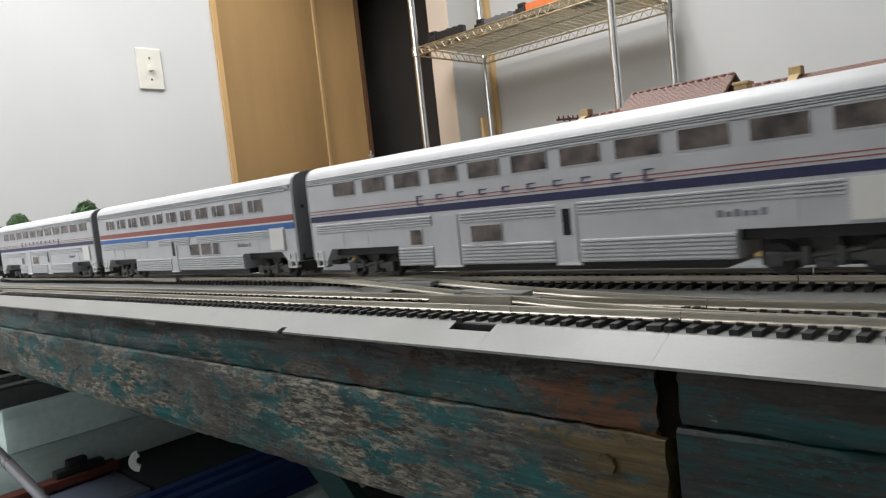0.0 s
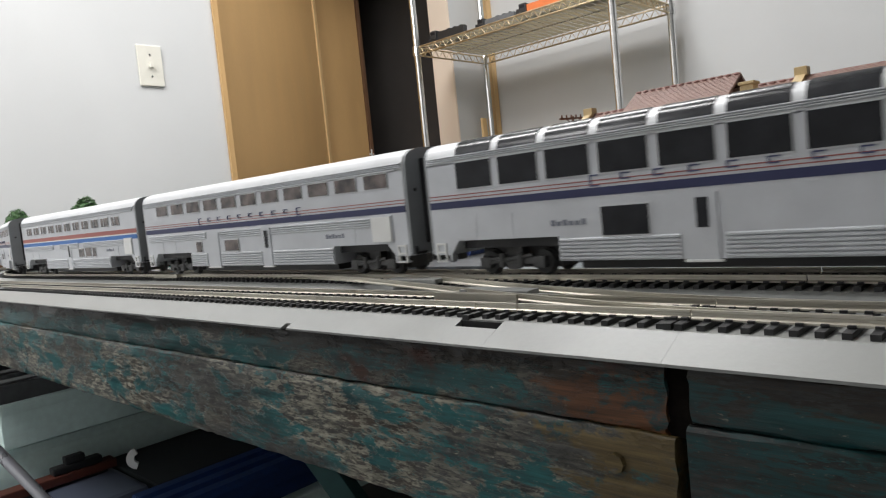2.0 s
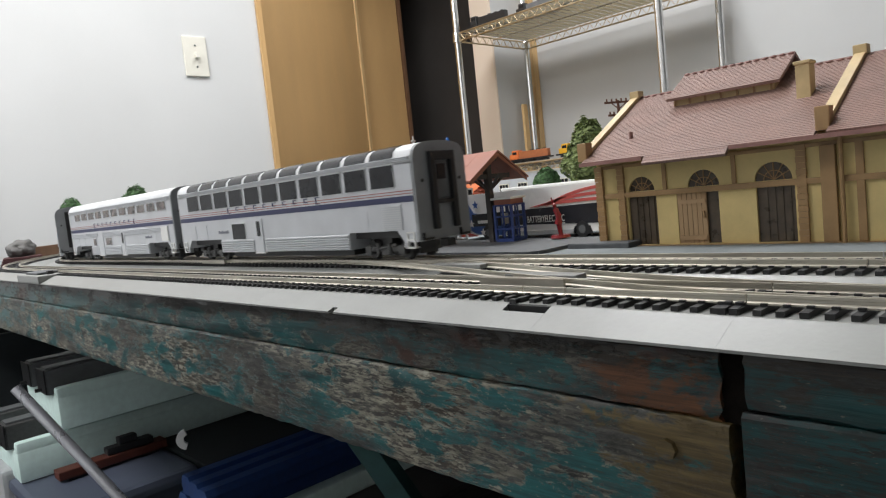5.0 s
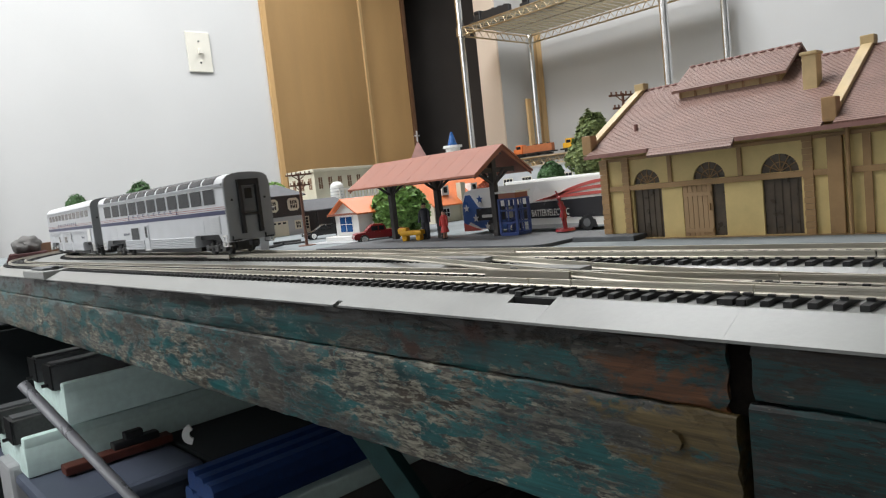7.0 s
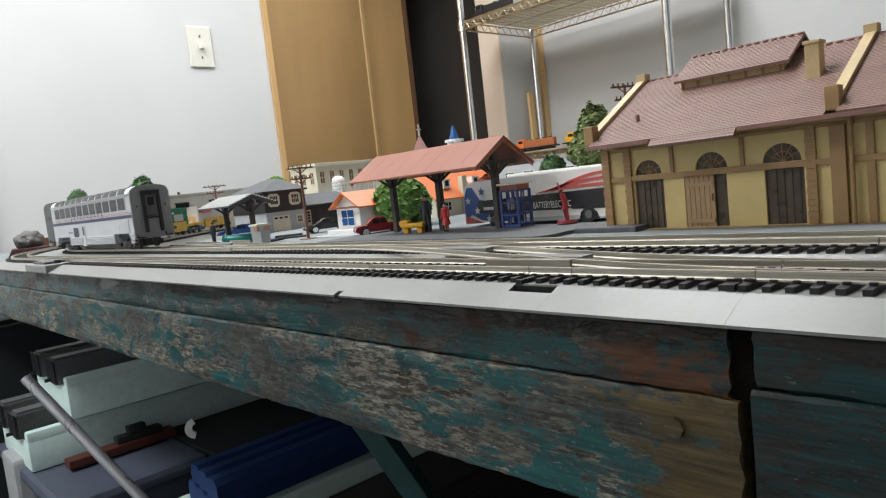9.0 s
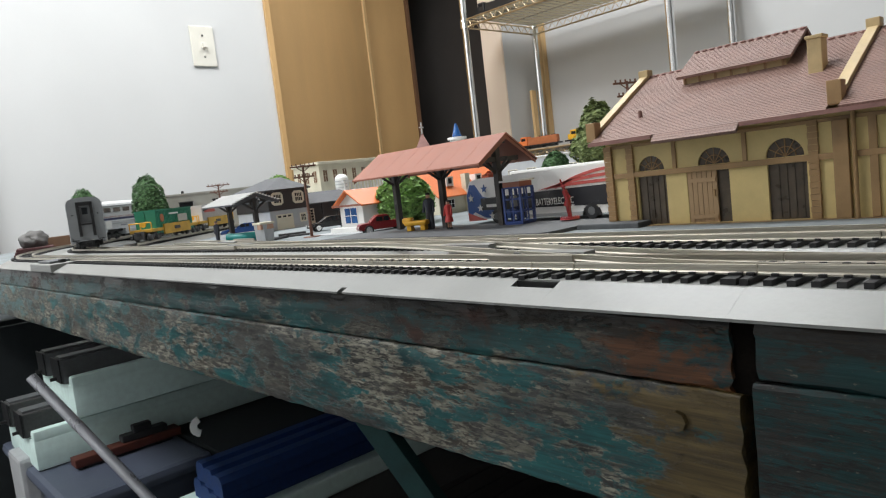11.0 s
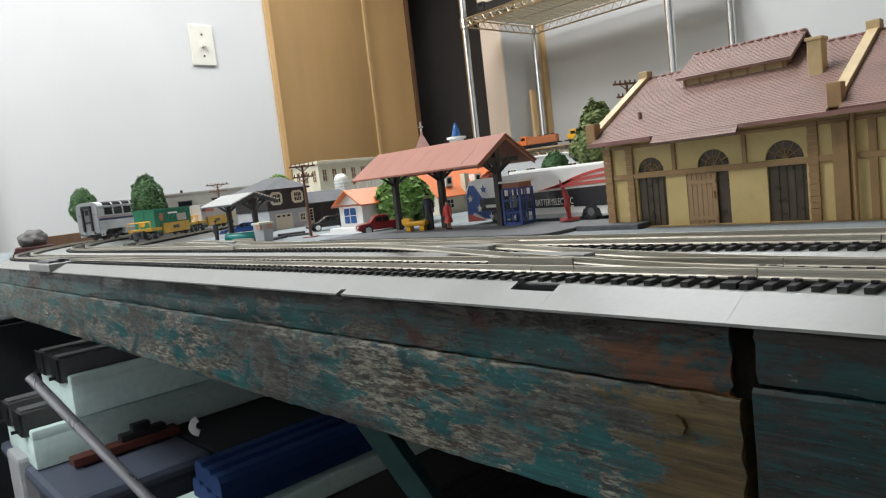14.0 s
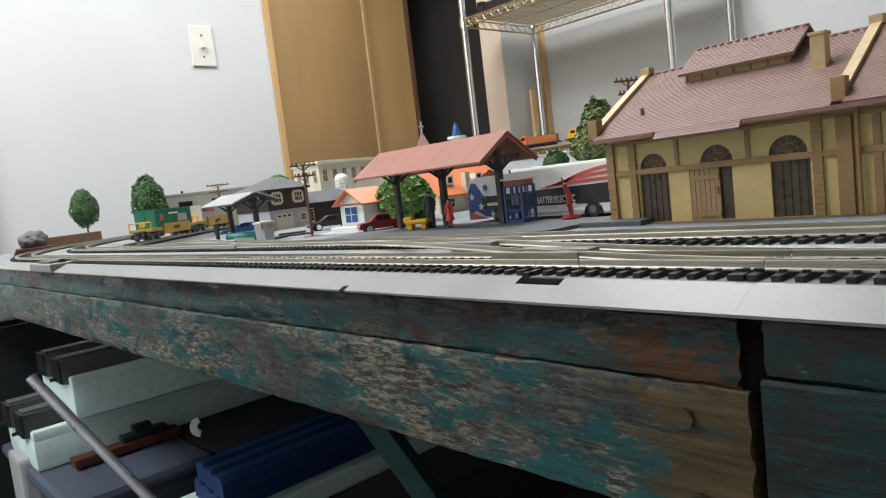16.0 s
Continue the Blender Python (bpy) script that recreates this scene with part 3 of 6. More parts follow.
    # stripes
    if kind == "coach":
        bands = ((0.0292, 0.0325, M_BLUEB, "bright blue"), (0.0326, 0.0334, M_WHITE, "white"), (0.0335, 0.0368, M_REDS, "red"))
    else:
        bands = ((0.0308, 0.0338, M_BLUE, "dark blue"), (0.0347, 0.0351, M_REDS, "red"), (0.0361, 0.0365, M_REDS, "red"))
    for z0, z1, m, c in bands:
        sides("stripe", both(pair(), -HALF + 0.0012, HALF - 0.0012, z0, z1, 0.0002), m, car, c + " painted stripe")
    sides("eave_moulding", flutes(pair(), -HALF + 0.002, HALF - 0.002, 0.0508, 0.0530, 3), M_SILVER, car)
    # lower fluting between the doors
    gaps = {"lounge": ((0.0765, 0.0250), (0.0110, -0.0865)), "sleeper": ((0.0765, 0.0515), (0.0350, -0.0160), (-0.0265, -0.0865)), "coach": ((0.0765, 0.0140), (0.0040, -0.0865))}[kind]
    for a, c in gaps:
        sides("fluting", flutes(pair(), c + 0.001, a - 0.001, 0.0073, 0.0160, 6), M_SILVER, car)
    if kind != "lounge":
        for a, c in ((0.140, 0.052), (0.034, -0.0165), (-0.027, -0.118)):
            sides("fluting", flutes(pair(), c, a, 0.0250, 0.0295, 4), M_SILVER, car)
        sides("fluting", flutes(pair(), -0.14, 0.14, 0.0496, 0.0508, 1), M_SILVER, car)
    # doors
    doors = {"lounge": ((0.0180, 0.0055),), "sleeper": ((0.0432, 0.0075), (-0.0213, 0.0046)), "coach": ((0.0090, 0.0046),)}[kind]
    for i, (y, w) in enumerate(doors):
        d = sides("door", both(pair(), y - w, y + w, 0.0068, 0.0290, 0.0006), M_SILVER, car)
        if not (kind == "sleeper" and i == 0):
            sides("door_window", both(pair(), y - w * 0.45, y + w * 0.30, 0.0178, 0.0275, 0.0009), M_WIN, d)
        sides("door_sill", both(pair(), y - w - 0.001, y + w + 0.001, 0.0060, 0.0068, 0.0010), M_WHITE, d)
    # lower windows
    low = {"lounge": ((0.0370, 0.0560, 0.0165, 0.0268),), "sleeper": ((0.0590, 0.0665, 0.0170, 0.0235), (0.0110, 0.0280, 0.0170, 0.0235)), "coach": ((-0.016, -0.0285, 0.0175, 0.0245), (-0.0325, -0.045, 0.0175, 0.0245), (-0.049, -0.056, 0.0175, 0.0245))}[kind]
    for a, c, z0, z1 in low:
        a, c = sorted((a, c))
        fr = sides("window_frame", both(pair(), a - 0.0006, c + 0.0006, z0 - 0.0006, z1 + 0.0006, 0.0004), M_ROOF, car)
        sides("pane", both(pair(), a, c, z0, z1, 0.0006), M_WIN if kind == "lounge" else M_WINL, fr)
    # upper windows
    n = 11
    for i in range(n):
        if kind == "lounge":
            y, w, z0, z1 = 0.1170 - i * 0.0238, 0.0098, 0.0388, 0.0497
        elif kind == "sleeper":
            y, w, z0, z1 = 0.1130 - i * 0.0238, 0.0086, 0.0428, 0.0492
        else:
            y, w, z0, z1 = 0.1190 - i * 0.0225, 0.0075, 0.0405, 0.0470
        fr = sides("window_frame", both(pair(), y - w - 0.0005, y + w + 0.0005, z0 - 0.0005, z1 + 0.0005, 0.0004), M_ROOF, car)
        sides("pane", both(pair(), y - w, y + w, z0, z1, 0.0006), M_WIN if kind == "lounge" else M_WINL, fr)
        if kind == "coach":
            sides("mullion", both(pair(), y + 0.0005, y + 0.0013, z0, z1, 0.0008), M_SILVER, fr)
        if kind == "lounge":
            bp = pair()
            for s, b in zip((-1, 1), bp):
                arc = [(s * x, z) for x, z in SHOULDER[1:5]]
                out = [(s * (x + 0.0003), z + 0.0003) for x, z in SHOULDER[1:5]]
                prism(b, arc + out[::-1], y - 0.0098, y + 0.0098)
            sides("roof_window", bp, M_WIN, car, smooth=True)
    # grille and hatches near the rear
    g = sides("grille", both(pair(), -0.1345, -0.1180, 0.0172, 0.0302, 0.0004), M_SILVER, car)
    b = pair()
    for i in range(11):
        both(b, -0.1340, -0.1185, 0.0178 + i * 0.00112, 0.0183 + i * 0.00112, 0.0009)
    sides("slat_panel", b, M_ROOF, g)
    for a, c in ((0.118, 0.130), (0.098, 0.110), (-0.105, -0.092)):
        sides("hatch", both(pair(), a, c, 0.0175, 0.0275, 0.0002), M_SILVER, car)
    # lettering as plain outlines and bars
    if kind != "coach":
        for i in range(10):
            y, w, t = 0.058 - i * 0.0128, 0.0019, 0.00032
            z0, z1 = (0.0342, 0.0384) if i in (0, 9) else (0.0358, 0.0382)
            bm = pair()
            both(bm, y - w, y + w, z1 - t * 1.5, z1, 0.00045)
            both(bm, y - w, y + w, z0, z0 + t * 1.5, 0.00045)
            both(bm, y + w - t * 2, y + w, z0 + t * 1.5, z1 - t * 1.5, 0.00045)
            sides("letter_outline", bm, M_TEXT, car)
    y = 0.071 if kind == "lounge" else -0.088
    for i in range(6):
        yy, hi = y + 0.0070 - i * 0.0028, 0.0006 if i in (0, 2, 5) else 0.0
        sides("letter_bar", both(pair(), yy - 0.0010, yy + 0.0010, 0.0208, 0.0224 + hi, 0.0003), M_LOGO, car)
    # stirrup frames at the corners and the pale service panel
    for e in (-1, 1):
        for s in (-1, 1):
            bm = B()
            x0, x1 = sorted((s * (SIDE - 0.0006), s * (SIDE + 0.0006)))
            ya, yb = e * 0.1372, e * 0.1425
            for yy in (ya, yb):
                box(bm, x0, x1, yy - 0.0004, yy + 0.0004, 0.0072, 0.0160)
            for zz in (0.0076, 0.0118, 0.0156):
                box(bm, x0, x1, min(ya, yb), max(ya, yb), zz - 0.0004, zz + 0.0004)
            part("stirrup", bm, M_WHITE, car, "pale corner stirrup")
    if kind != "lounge":
        sides("service_panel", both(pair(), -0.1335, -0.1195, 0.0180, 0.0296, 0.0011), M_WHITE, car, "white service panel")
    # the upper storey is taller than the lower one
    tall = 0.055 if kind == "lounge" else 0.075
    for me in {o.data.name: o.data for o in car.children_recursive if o.type == "MESH" and not o.name.startswith(("truck", "wheelset"))}.values():
        for v in me.vertices:
            if v.co.z > 0.0168:
                v.co.z += tall * (v.co.z - 0.0168)
    return car


M_END = mat("grey_end_paint", (0.26, 0.27, 0.28), 0.45, 0.2, var=0.08, scale=80)
M_LOGO = mat("grey_lettering", (0.20, 0.21, 0.25), 0.4, var=0.05)
LOUNGE = car_body("lounge", "silver bilevel lounge car with dark panoramic windows")
SLEEPER = car_body("sleeper", "silver bilevel sleeping car with thin blue and red stripes")
COACH = car_body("coach", "silver bilevel coach with broad red and blue stripes")
TRAIN = [LOUNGE, SLEEPER, COACH, copy_thing(SLEEPER, Matrix()), copy_thing(COACH, Matrix())]

# way of the last car's rear end along its track, by time
REAR = [(0, -0.291), (1.5, -0.129), (2.5, -0.021), (3.5, 0.087), (4.2, 0.1697), (6.5, 0.4234), (7.5, 0.5267), (8.5, 0.6274), (9.2, 0.6960), (12.5, 1.0194), (14.0, 1.180), (15.0, 1.300), (16.0, 1.415)]


def rear_at(t):
    return float(np.interp(t, [a for a, _ in REAR], [b for _, b in REAR]))


def motions():
    for i, car in enumerate(TRAIN):
        rows = []
        for k in range(33):
            t = k * 0.5
            s = rear_at(t) + HALF + i * PITCH
            xa, ya, _ = on_track(T2, s - 0.107)
            xb, yb, _ = on_track(T2, s + 0.107)
            rows.append((t, pose((xa + xb) / 2, (ya + yb) / 2, 0, 0, 0, -math.degrees(math.atan2(xb - xa, yb - ya)))))
        walk(car, rows)


# ---- the depot ----


def holed(outline, holes, x0, x1):
    """A wall in the y-z plane with openings, x0 to x1 thick."""
    bm = B()
    loops = []
    for pts in [outline] + holes:
        vs = [bm.verts.new((x0, y, z)) for y, z in pts]
        loops += [bm.edges.new((vs[i], vs[(i + 1) % len(vs)])) for i in range(len(vs))]
    r = bmesh.ops.triangle_fill(bm, edges=loops, use_beauty=True)
    fs = [f for f in r["geom"] if isinstance(f, bmesh.types.BMFace)]
    e = bmesh.ops.extrude_face_region(bm, geom=fs)
    bmesh.ops.translate(bm, vec=(x1 - x0, 0, 0), verts=[v for v in e["geom"] if isinstance(v, bmesh.types.BMVert)])
    bmesh.ops.recalc_face_normals(bm, faces=bm.faces)
    return bm


def arch(yc, r, z0, n=14, base=0.0):
    return [(yc - r, z0 - base), (yc + r, z0 - base)] + [(yc + r * math.cos(math.pi * i / n), z0 + r * math.sin(math.pi * i / n)) for i in range(0 if base else 1, n + (1 if base else 0))]


def depot():
    d = tagged(new("depot"), "tan plastic model railway depot with a plum shingle roof", "model building")
    X, Z0, ZE = 0.365, -0.0105, 0.0460
    YL, YR = 0.2380, -0.06
    doors = [(0.1992, 0.2176), (0.1622, 0.1866), (0.1230, 0.1422)]
    arches = [(0.2084, 0.0084), (0.1705, 0.0090), (0.1333, 0.0094)]
    holes = [[(a, -0.0088), (b, -0.0088), (b, 0.0198), (a, 0.0198)] for a, b in doors]
    holes += [arch(y, r, 0.0232) for y, r in arches]
    holes += [[(a, -0.0088), (b, -0.0088), (b, 0.0198), (a, 0.0198)] for a, b in ((0.062, 0.080), (0.026, 0.044))]
    holes += [arch(y, 0.009, 0.0232) for y in (0.071, 0.035)]
    part("front_wall", holed([(YR, Z0), (YL, Z0), (YL, ZE), (YR, ZE)], holes, X, X + 0.0028), M_TAN, d)
    b = B()
    for y in (YL - 0.003, YR):
        prism(b, [(X + 0.0028, Z0), (0.483, Z0), (0.483, ZE - 0.002), (0.424, 0.0815), (X + 0.0028, ZE - 0.002)], y, y + 0.003)
    part("gable_wall", b, M_TAN, d)
    part("back_wall", box(B(), 0.480, 0.483, YR, YL, Z0, ZE), M_TAN, d)
    part("plinth", box(B(), X - 0.0035, X - 0.0001, YR, YL + 0.003, Z0, -0.0090), M_TRIM, d)
    # doors, fanlights
    for i, (a, c) in enumerate(doors):
        if i == 1:
            dr = part("door", B(), M_DOORW, d)
            for k in range(6):
                y0 = 0.1695 + k * 0.00285
                part("plank", box(B(), X + 0.0004, X + 0.0014, y0 + 0.0001, y0 + 0.0027, -0.0087, 0.0197), M_DOORW, dr)
            for z in (-0.0055, 0.0150):
                part("rail_board", box(B(), X - 0.0004, X + 0.0004, 0.1700, 0.1862, z - 0.0012, z + 0.0012), M_DOORW, dr)
            part("handle", box(B(), X - 0.0008, X + 0.0004, 0.1706, 0.1714, 0.0055, 0.0095), M_TRIM, dr)
            # dark sheet stands in for the shade inside the open gap
            part("dark_interior", box(B(), X + 0.0022, X + 0.0027, 0.1622, 0.1700, -0.0087, 0.0197), M_DGLASS, d)
        else:
            dr = part("door", box(B(), X + 0.0016, X + 0.0024, a, c, -0.0088, 0.0198), M_DGLASS, d, "dark brown planked door")
            for k in range(1, 5):
                y = a + (c - a) * k / 5
                part("plank", box(B(), X + 0.0011, X + 0.0016, y - 0.0015, y + 0.0009, -0.0086, 0.0196), M_DGLASS, dr)
    for yc, r in arches + [(0.071, 0.009), (0.035, 0.009)]:
        w = part("fanlight", prism(B(), [(y, z) for y, z in arch(yc, r, 0.0232)], X + 0.0014, X + 0.0018, "x"), M_DGLASS, d, "dusty arched fanlight")
        b = B()
        for k in range(1, 6):
            a = math.pi * k / 6
            rod(b, (X + 0.0011, yc, 0.0234), (X + 0.0011, yc + r * 0.97 * math.cos(a), 0.0232 + r * 0.97 * math.sin(a)), 0.0003, seg=5)
        for k in range(8):
            a0, a1 = math.pi * k / 8, math.pi * (k + 1) / 8
            q = r * 0.55
            rod(b, (X + 0.0011, yc + q * math.cos(a0), 0.0232 + q * math.sin(a0)), (X + 0.0011, yc + q * math.cos(a1), 0.0232 + q * math.sin(a1)), 0.0003, seg=5)
        part("muntins", b, M_TRIM, w)
    for y0, y1 in ((0.062, 0.080), (0.026, 0.044)):
        part("door", box(B(), X + 0.0016, X + 0.0024, y0, y1, -0.0088, 0.0198), M_DGLASS, d)
    # ledges, pilasters and posts
    part("ledge", box(B(), X - 0.0016, X - 0.0002, 0.1095, YL - 0.005, 0.0199, 0.0229, 0.0003), M_TRIM, d)
    part("ledge", box(B(), X - 0.0016, X - 0.0002, YR, 0.1020, 0.0199, 0.0229, 0.0003), M_TRIM, d)
    part("cornice", box(B(), X - 0.0026, X - 0.0002, YR, YL, 0.0415, 0.0445, 0.0004), M_TRIM, d)
    part("cornice", box(B(), X - 0.0014, X - 0.0002, YR, YL, 0.0380, 0.0400, 0.0003), M_TRIM, d)
    for y, w, dp in ((0.2360, 0.0024, 0.0022), (0.2212, 0.0021, 0.0018), (0.1930, 0.0012, 0.0012), (0.1530, 0.0012, 0.0012), (0.1192, 0.0022, 0.0018), (0.1068, 0.0034, 0.0030), (0.0935, 0.0018, 0.0014), (0.0530, 0.002, 0.0018)):
        z0 = 0.0230 if w < 0.0015 else Z0 + 0.0016
        if w > 0.002 and dp < 0.0025:
            for k in range(16):
                z = Z0 + 0.0016 + k * 0.00305
                part("quoin", box(B(), X - dp - (0.0002 if k % 2 else 0), X - 0.0001, y - w - (0.0002 if k % 2 else 0), y + w + (0.0002 if k % 2 else 0), z + 0.0001, z + 0.0030), M_TRIM, d)
        else:
            part("pilaster", box(B(), X - dp, X - 0.0001, y - w, y + w, z0, 0.0382, 0.0003), M_TRIM, d)
    part("downpipe", rod(B(), (X - 0.0030, 0.1008, Z0), (X - 0.0030, 0.1008, 0.0420), 0.0011), M_TRIM, d)

    # roof of stepped courses
    def slope(x0, z0, x1, z1, y0, y1, n):
        b = B()
        nx, nz = -(z1 - z0), (x1 - x0)
        L = math.hypot(nx, nz)
        nx, nz = nx / L, nz / L
        pts = []
        for k in range(n):
            u, w = k / n, (k + 1) / n
            pts += [(x0 + (x1 - x0) * u + nx * 0.00020, z0 + (z1 - z0) * u + nz * 0.00020), (x0 + (x1 - x0) * w, z0 + (z1 - z0) * w)]
        pts += [(x1 - nx * 0.0016, z1 - nz * 0.0016), (x0 - nx * 0.0016, z0 - nz * 0.0016)]
        return prism(b, pts, y0, y1)

    part("roof", slope(0.3500, 0.0432, 0.424, 0.0836, 0.1085, YL + 0.0005, 46), M_TILES, d)
    part("roof", slope(0.3500, 0.0442, 0.424, 0.0846, YR - 0.004, 0.1030, 46), M_TILES, d)
    part("roof", slope(0.4980, 0.0432, 0.424, 0.0836, YR, YL + 0.0005, 46), M_TILES, d)
    part("roof", slope(0.3462, 0.0392, 0.3505, 0.0436, 0.1490, 0.1965, 3), M_TILES, d)
    part("gutter_board", box(B(), 0.3492, 0.3503, 0.1980, YL + 0.002, 0.0410, 0.0432), M_SHINGLE, d)
    part("gutter_board", box(B(), 0.3492, 0.3503, YR, 0.1485, 0.0412, 0.0434), M_SHINGLE, d)
    b = B()
    for k in range(56):
        y = YL - k * 0.0053
        ball(b, (0.424, y, 0.0840), 0.0011, 1, 1.9, 0.9, 6, 4)
    tagged(part("ridge_tiles", b, M_SHINGLE, d), kind="stuff")
    # parapets
    for y, dz in ((0.2405, 0.0), (0.1057, 0.001)):
        b = B()
        for s in (-1, 1):
            prism(b, [(0.424 + s * 0.066, 0.0465 + dz), (0.424, 0.0825 + dz), (0.424, 0.0862 + dz), (0.424 + s * 0.066, 0.0502 + dz)], y - 0.0026, y + 0.0026)
        part("parapet", b, M_TANL, d)
        part("kneeler", box(B(), 0.3540, 0.3610, y - 0.0032, y + 0.0032, 0.0440 + dz, 0.0555 + dz, 0.0005), M_TRIM, d)
        part("cap", box(B(), 0.4205, 0.4275, y - 0.0034, y + 0.0034, 0.0835 + dz, 0.0888 + dz, 0.0005), M_TANL, d)
    # cupola
    b = B()
    box(b, 0.4035, 0.4445, 0.1435, 0.2035, 0.0690, 0.0785)
    cu = part("cupola", b, M_TANL, d, "long tan roof monitor")
    for k in range(7):
        y = 0.1450 + k * 0.0096
        part("post", box(B(), 0.4026, 0.4034, y - 0.0006, y + 0.0006, 0.0725, 0.0785), M_TRIM, cu)
    part("monitor_roof", slope(0.3985, 0.0770, 0.424, 0.0925, 0.1390, 0.2060, 16), M_TILES, cu)
    part("monitor_roof", slope(0.4495, 0.0770, 0.424, 0.0925, 0.1390, 0.2060, 16), M_TILES, cu)
    b = B()
    for k in range(14):
        ball(b, (0.424, 0.1410 + k * 0.0048, 0.0930), 0.0011, 1, 1.7, 0.9, 6, 4)
    tagged(part("monitor_ridge", b, M_SHINGLE, cu), kind="stuff")
    c = part("chimney", box(B(), 0.3880, 0.3965, 0.1205, 0.1275, 0.0560, 0.0822, 0.0004), M_TANL, d, "tan brick chimney")
    part("chimney_cap", box(B(), 0.3873, 0.3972, 0.1198, 0.1282, 0.0814, 0.0832, 0.0004), M_TANL, c)
    part("vent_pipe", rod(B(), (0.372, 0.2165, 0.052), (0.372, 0.2165, 0.0590), 0.0012, seg=8), M_SHINGLE, d)


def tile_material():
    m = mat("plum_shingles", (0.30, 0.185, 0.152), 0.6, var=0.10, scale=70)
    n, l = m.node_tree.nodes, m.node_tree.links
    br = n.new("ShaderNodeTexBrick")
    br.inputs["Scale"].default_value = 420
    br.inputs["Brick Width"].default_value, br.inputs["Row Height"].default_value, br.inputs["Mortar Size"].default_value = 0.85, 0.62, 0.10
    tc, mp = n.new("ShaderNodeTexCoord"), n.new("ShaderNodeMapping")
    mp.inputs["Rotation"].default_value = (0, 0, radians(90))
    l.new(tc.outputs["Object"], mp.inputs["Vector"])
    l.new(mp.outputs[0], br.inputs["Vector"])
    bp = n.new("ShaderNodeBump")
    bp.inputs["Strength"].default_value, bp.inputs["Distance"].default_value, bp.invert = 0.4, 0.0005, True
    l.new(br.outputs["Fac"], bp.inputs["Height"])
    br.inputs["Color1"].default_value, br.inputs["Color2"].default_value, br.inputs["Mortar"].default_value = (1, 1, 1, 1), (0.80, 0.80, 0.80, 1), (0.45, 0.45, 0.45, 1)
    src = n["Principled BSDF"].inputs["Base Color"].links[0].from_socket
    mx = n.new("ShaderNodeMix")
    mx.data_type, mx.blend_type = "RGBA", "MULTIPLY"
    mx.inputs["Factor"].default_value = 0.45
    l.new(src, mx.inputs["A"])
    l.new(br.outputs["Color"], mx.inputs["B"])
    l.new(mx.outputs["Result"], n["Principled BSDF"].inputs["Base Color"])
    l.new(bp.outputs[0], n["Principled BSDF"].inputs["Normal"])
    return m


M_TILES = tile_material()
M_TANL = mat("light_tan_plastic", (0.52, 0.39, 0.20), 0.5, var=0.1, scale=90)
depot()

# ---- materials of the town and the room's things ----
M_RUST = mat("terracotta_plastic_roof", (0.275, 0.098, 0.060), 0.5, var=0.07, scale=60)
M_ORANGE = mat("orange_plastic_roof", (0.66, 0.17, 0.045), 0.45, var=0.06, scale=60)
M_CREAM = mat("cream_plastic", (0.62, 0.58, 0.45), 0.5, var=0.06, scale=50)
M_BEIGE = mat("beige_block_wall", (0.36, 0.35, 0.31), 0.7, var=0.08, scale=50)
M_HBLACK = mat("black_siding", (0.022, 0.021, 0.022), 0.5, var=0.15, scale=60)
M_HGREY = mat("grey_shingles", (0.075, 0.078, 0.085), 0.6, var=0.18, scale=150)
M_STONE = mat("light_grey_siding", (0.40, 0.41, 0.42), 0.6, var=0.08, scale=60)
M_LEAF = mat("dark_green_foliage", (0.045, 0.10, 0.035), 0.7, var=0.4, scale=250, col2=(0.08, 0.17, 0.06))
M_INNER = mat("crown_shade_green", (0.022, 0.045, 0.015), 0.85, var=0.4, scale=250)
M_LEAFB = mat("bright_green_foliage", (0.11, 0.22, 0.05), 0.65, var=0.4, scale=250, col2=(0.20, 0.35, 0.09))
M_LEAFO = mat("olive_green_foliage", (0.12, 0.17, 0.055), 0.7, var=0.35, scale=250, col2=(0.22, 0.27, 0.10))
M_AUTUMN = mat("rust_red_foliage", (0.28, 0.06, 0.025), 0.7, var=0.35, scale=250)
M_BARK = mat("dark_bark", (0.05, 0.035, 0.025), 0.8, var=0.3, scale=200)
M_POLE = mat("brown_pole_plastic", (0.15, 0.07, 0.045), 0.6, var=0.15, scale=150)
M_RED = mat("dark_red_car_paint", (0.22, 0.018, 0.022), 0.25, var=0.05, scale=60)
M_REDB = mat("bright_red_plastic", (0.48, 0.045, 0.04), 0.45, var=0.06, scale=60)
M_CORAL = mat("coral_red_swoosh", (0.52, 0.10, 0.085), 0.4, var=0.04)
M_MAROON = mat("dull_maroon", (0.05, 0.012, 0.011), 0.7, var=0.25, scale=60)
M_BLACKC = mat("black_car_paint", (0.012, 0.012, 0.014), 0.22, var=0.05)
M_BLUEC = mat("blue_car_paint", (0.02, 0.06, 0.20), 0.25, var=0.06)
M_YELLOW = mat("yellow_plastic", (0.68, 0.36, 0.02), 0.45, var=0.08, scale=90)
M_WELL = mat("yellow_well_car_paint", (0.46, 0.27, 0.025), 0.5, var=0.18, scale=70)
M_GREENC = mat("green_container_paint", (0.02, 0.18, 0.105), 0.5, var=0.1, scale=60)
M_ORC = mat("orange_brown_container", (0.36, 0.12, 0.045), 0.5, var=0.1)
M_WCON = mat("pale_grey_container", (0.52, 0.50, 0.49), 0.5, var=0.06)
M_TEAL = mat("teal_plastic", (0.015, 0.30, 0.28), 0.4, var=0.06)
M_BOOTH = mat("blue_booth_plastic", (0.03, 0.06, 0.22), 0.4, var=0.08)
M_NAVY = mat("navy_bus_paint", (0.03, 0.09, 0.30), 0.3, var=0.05)
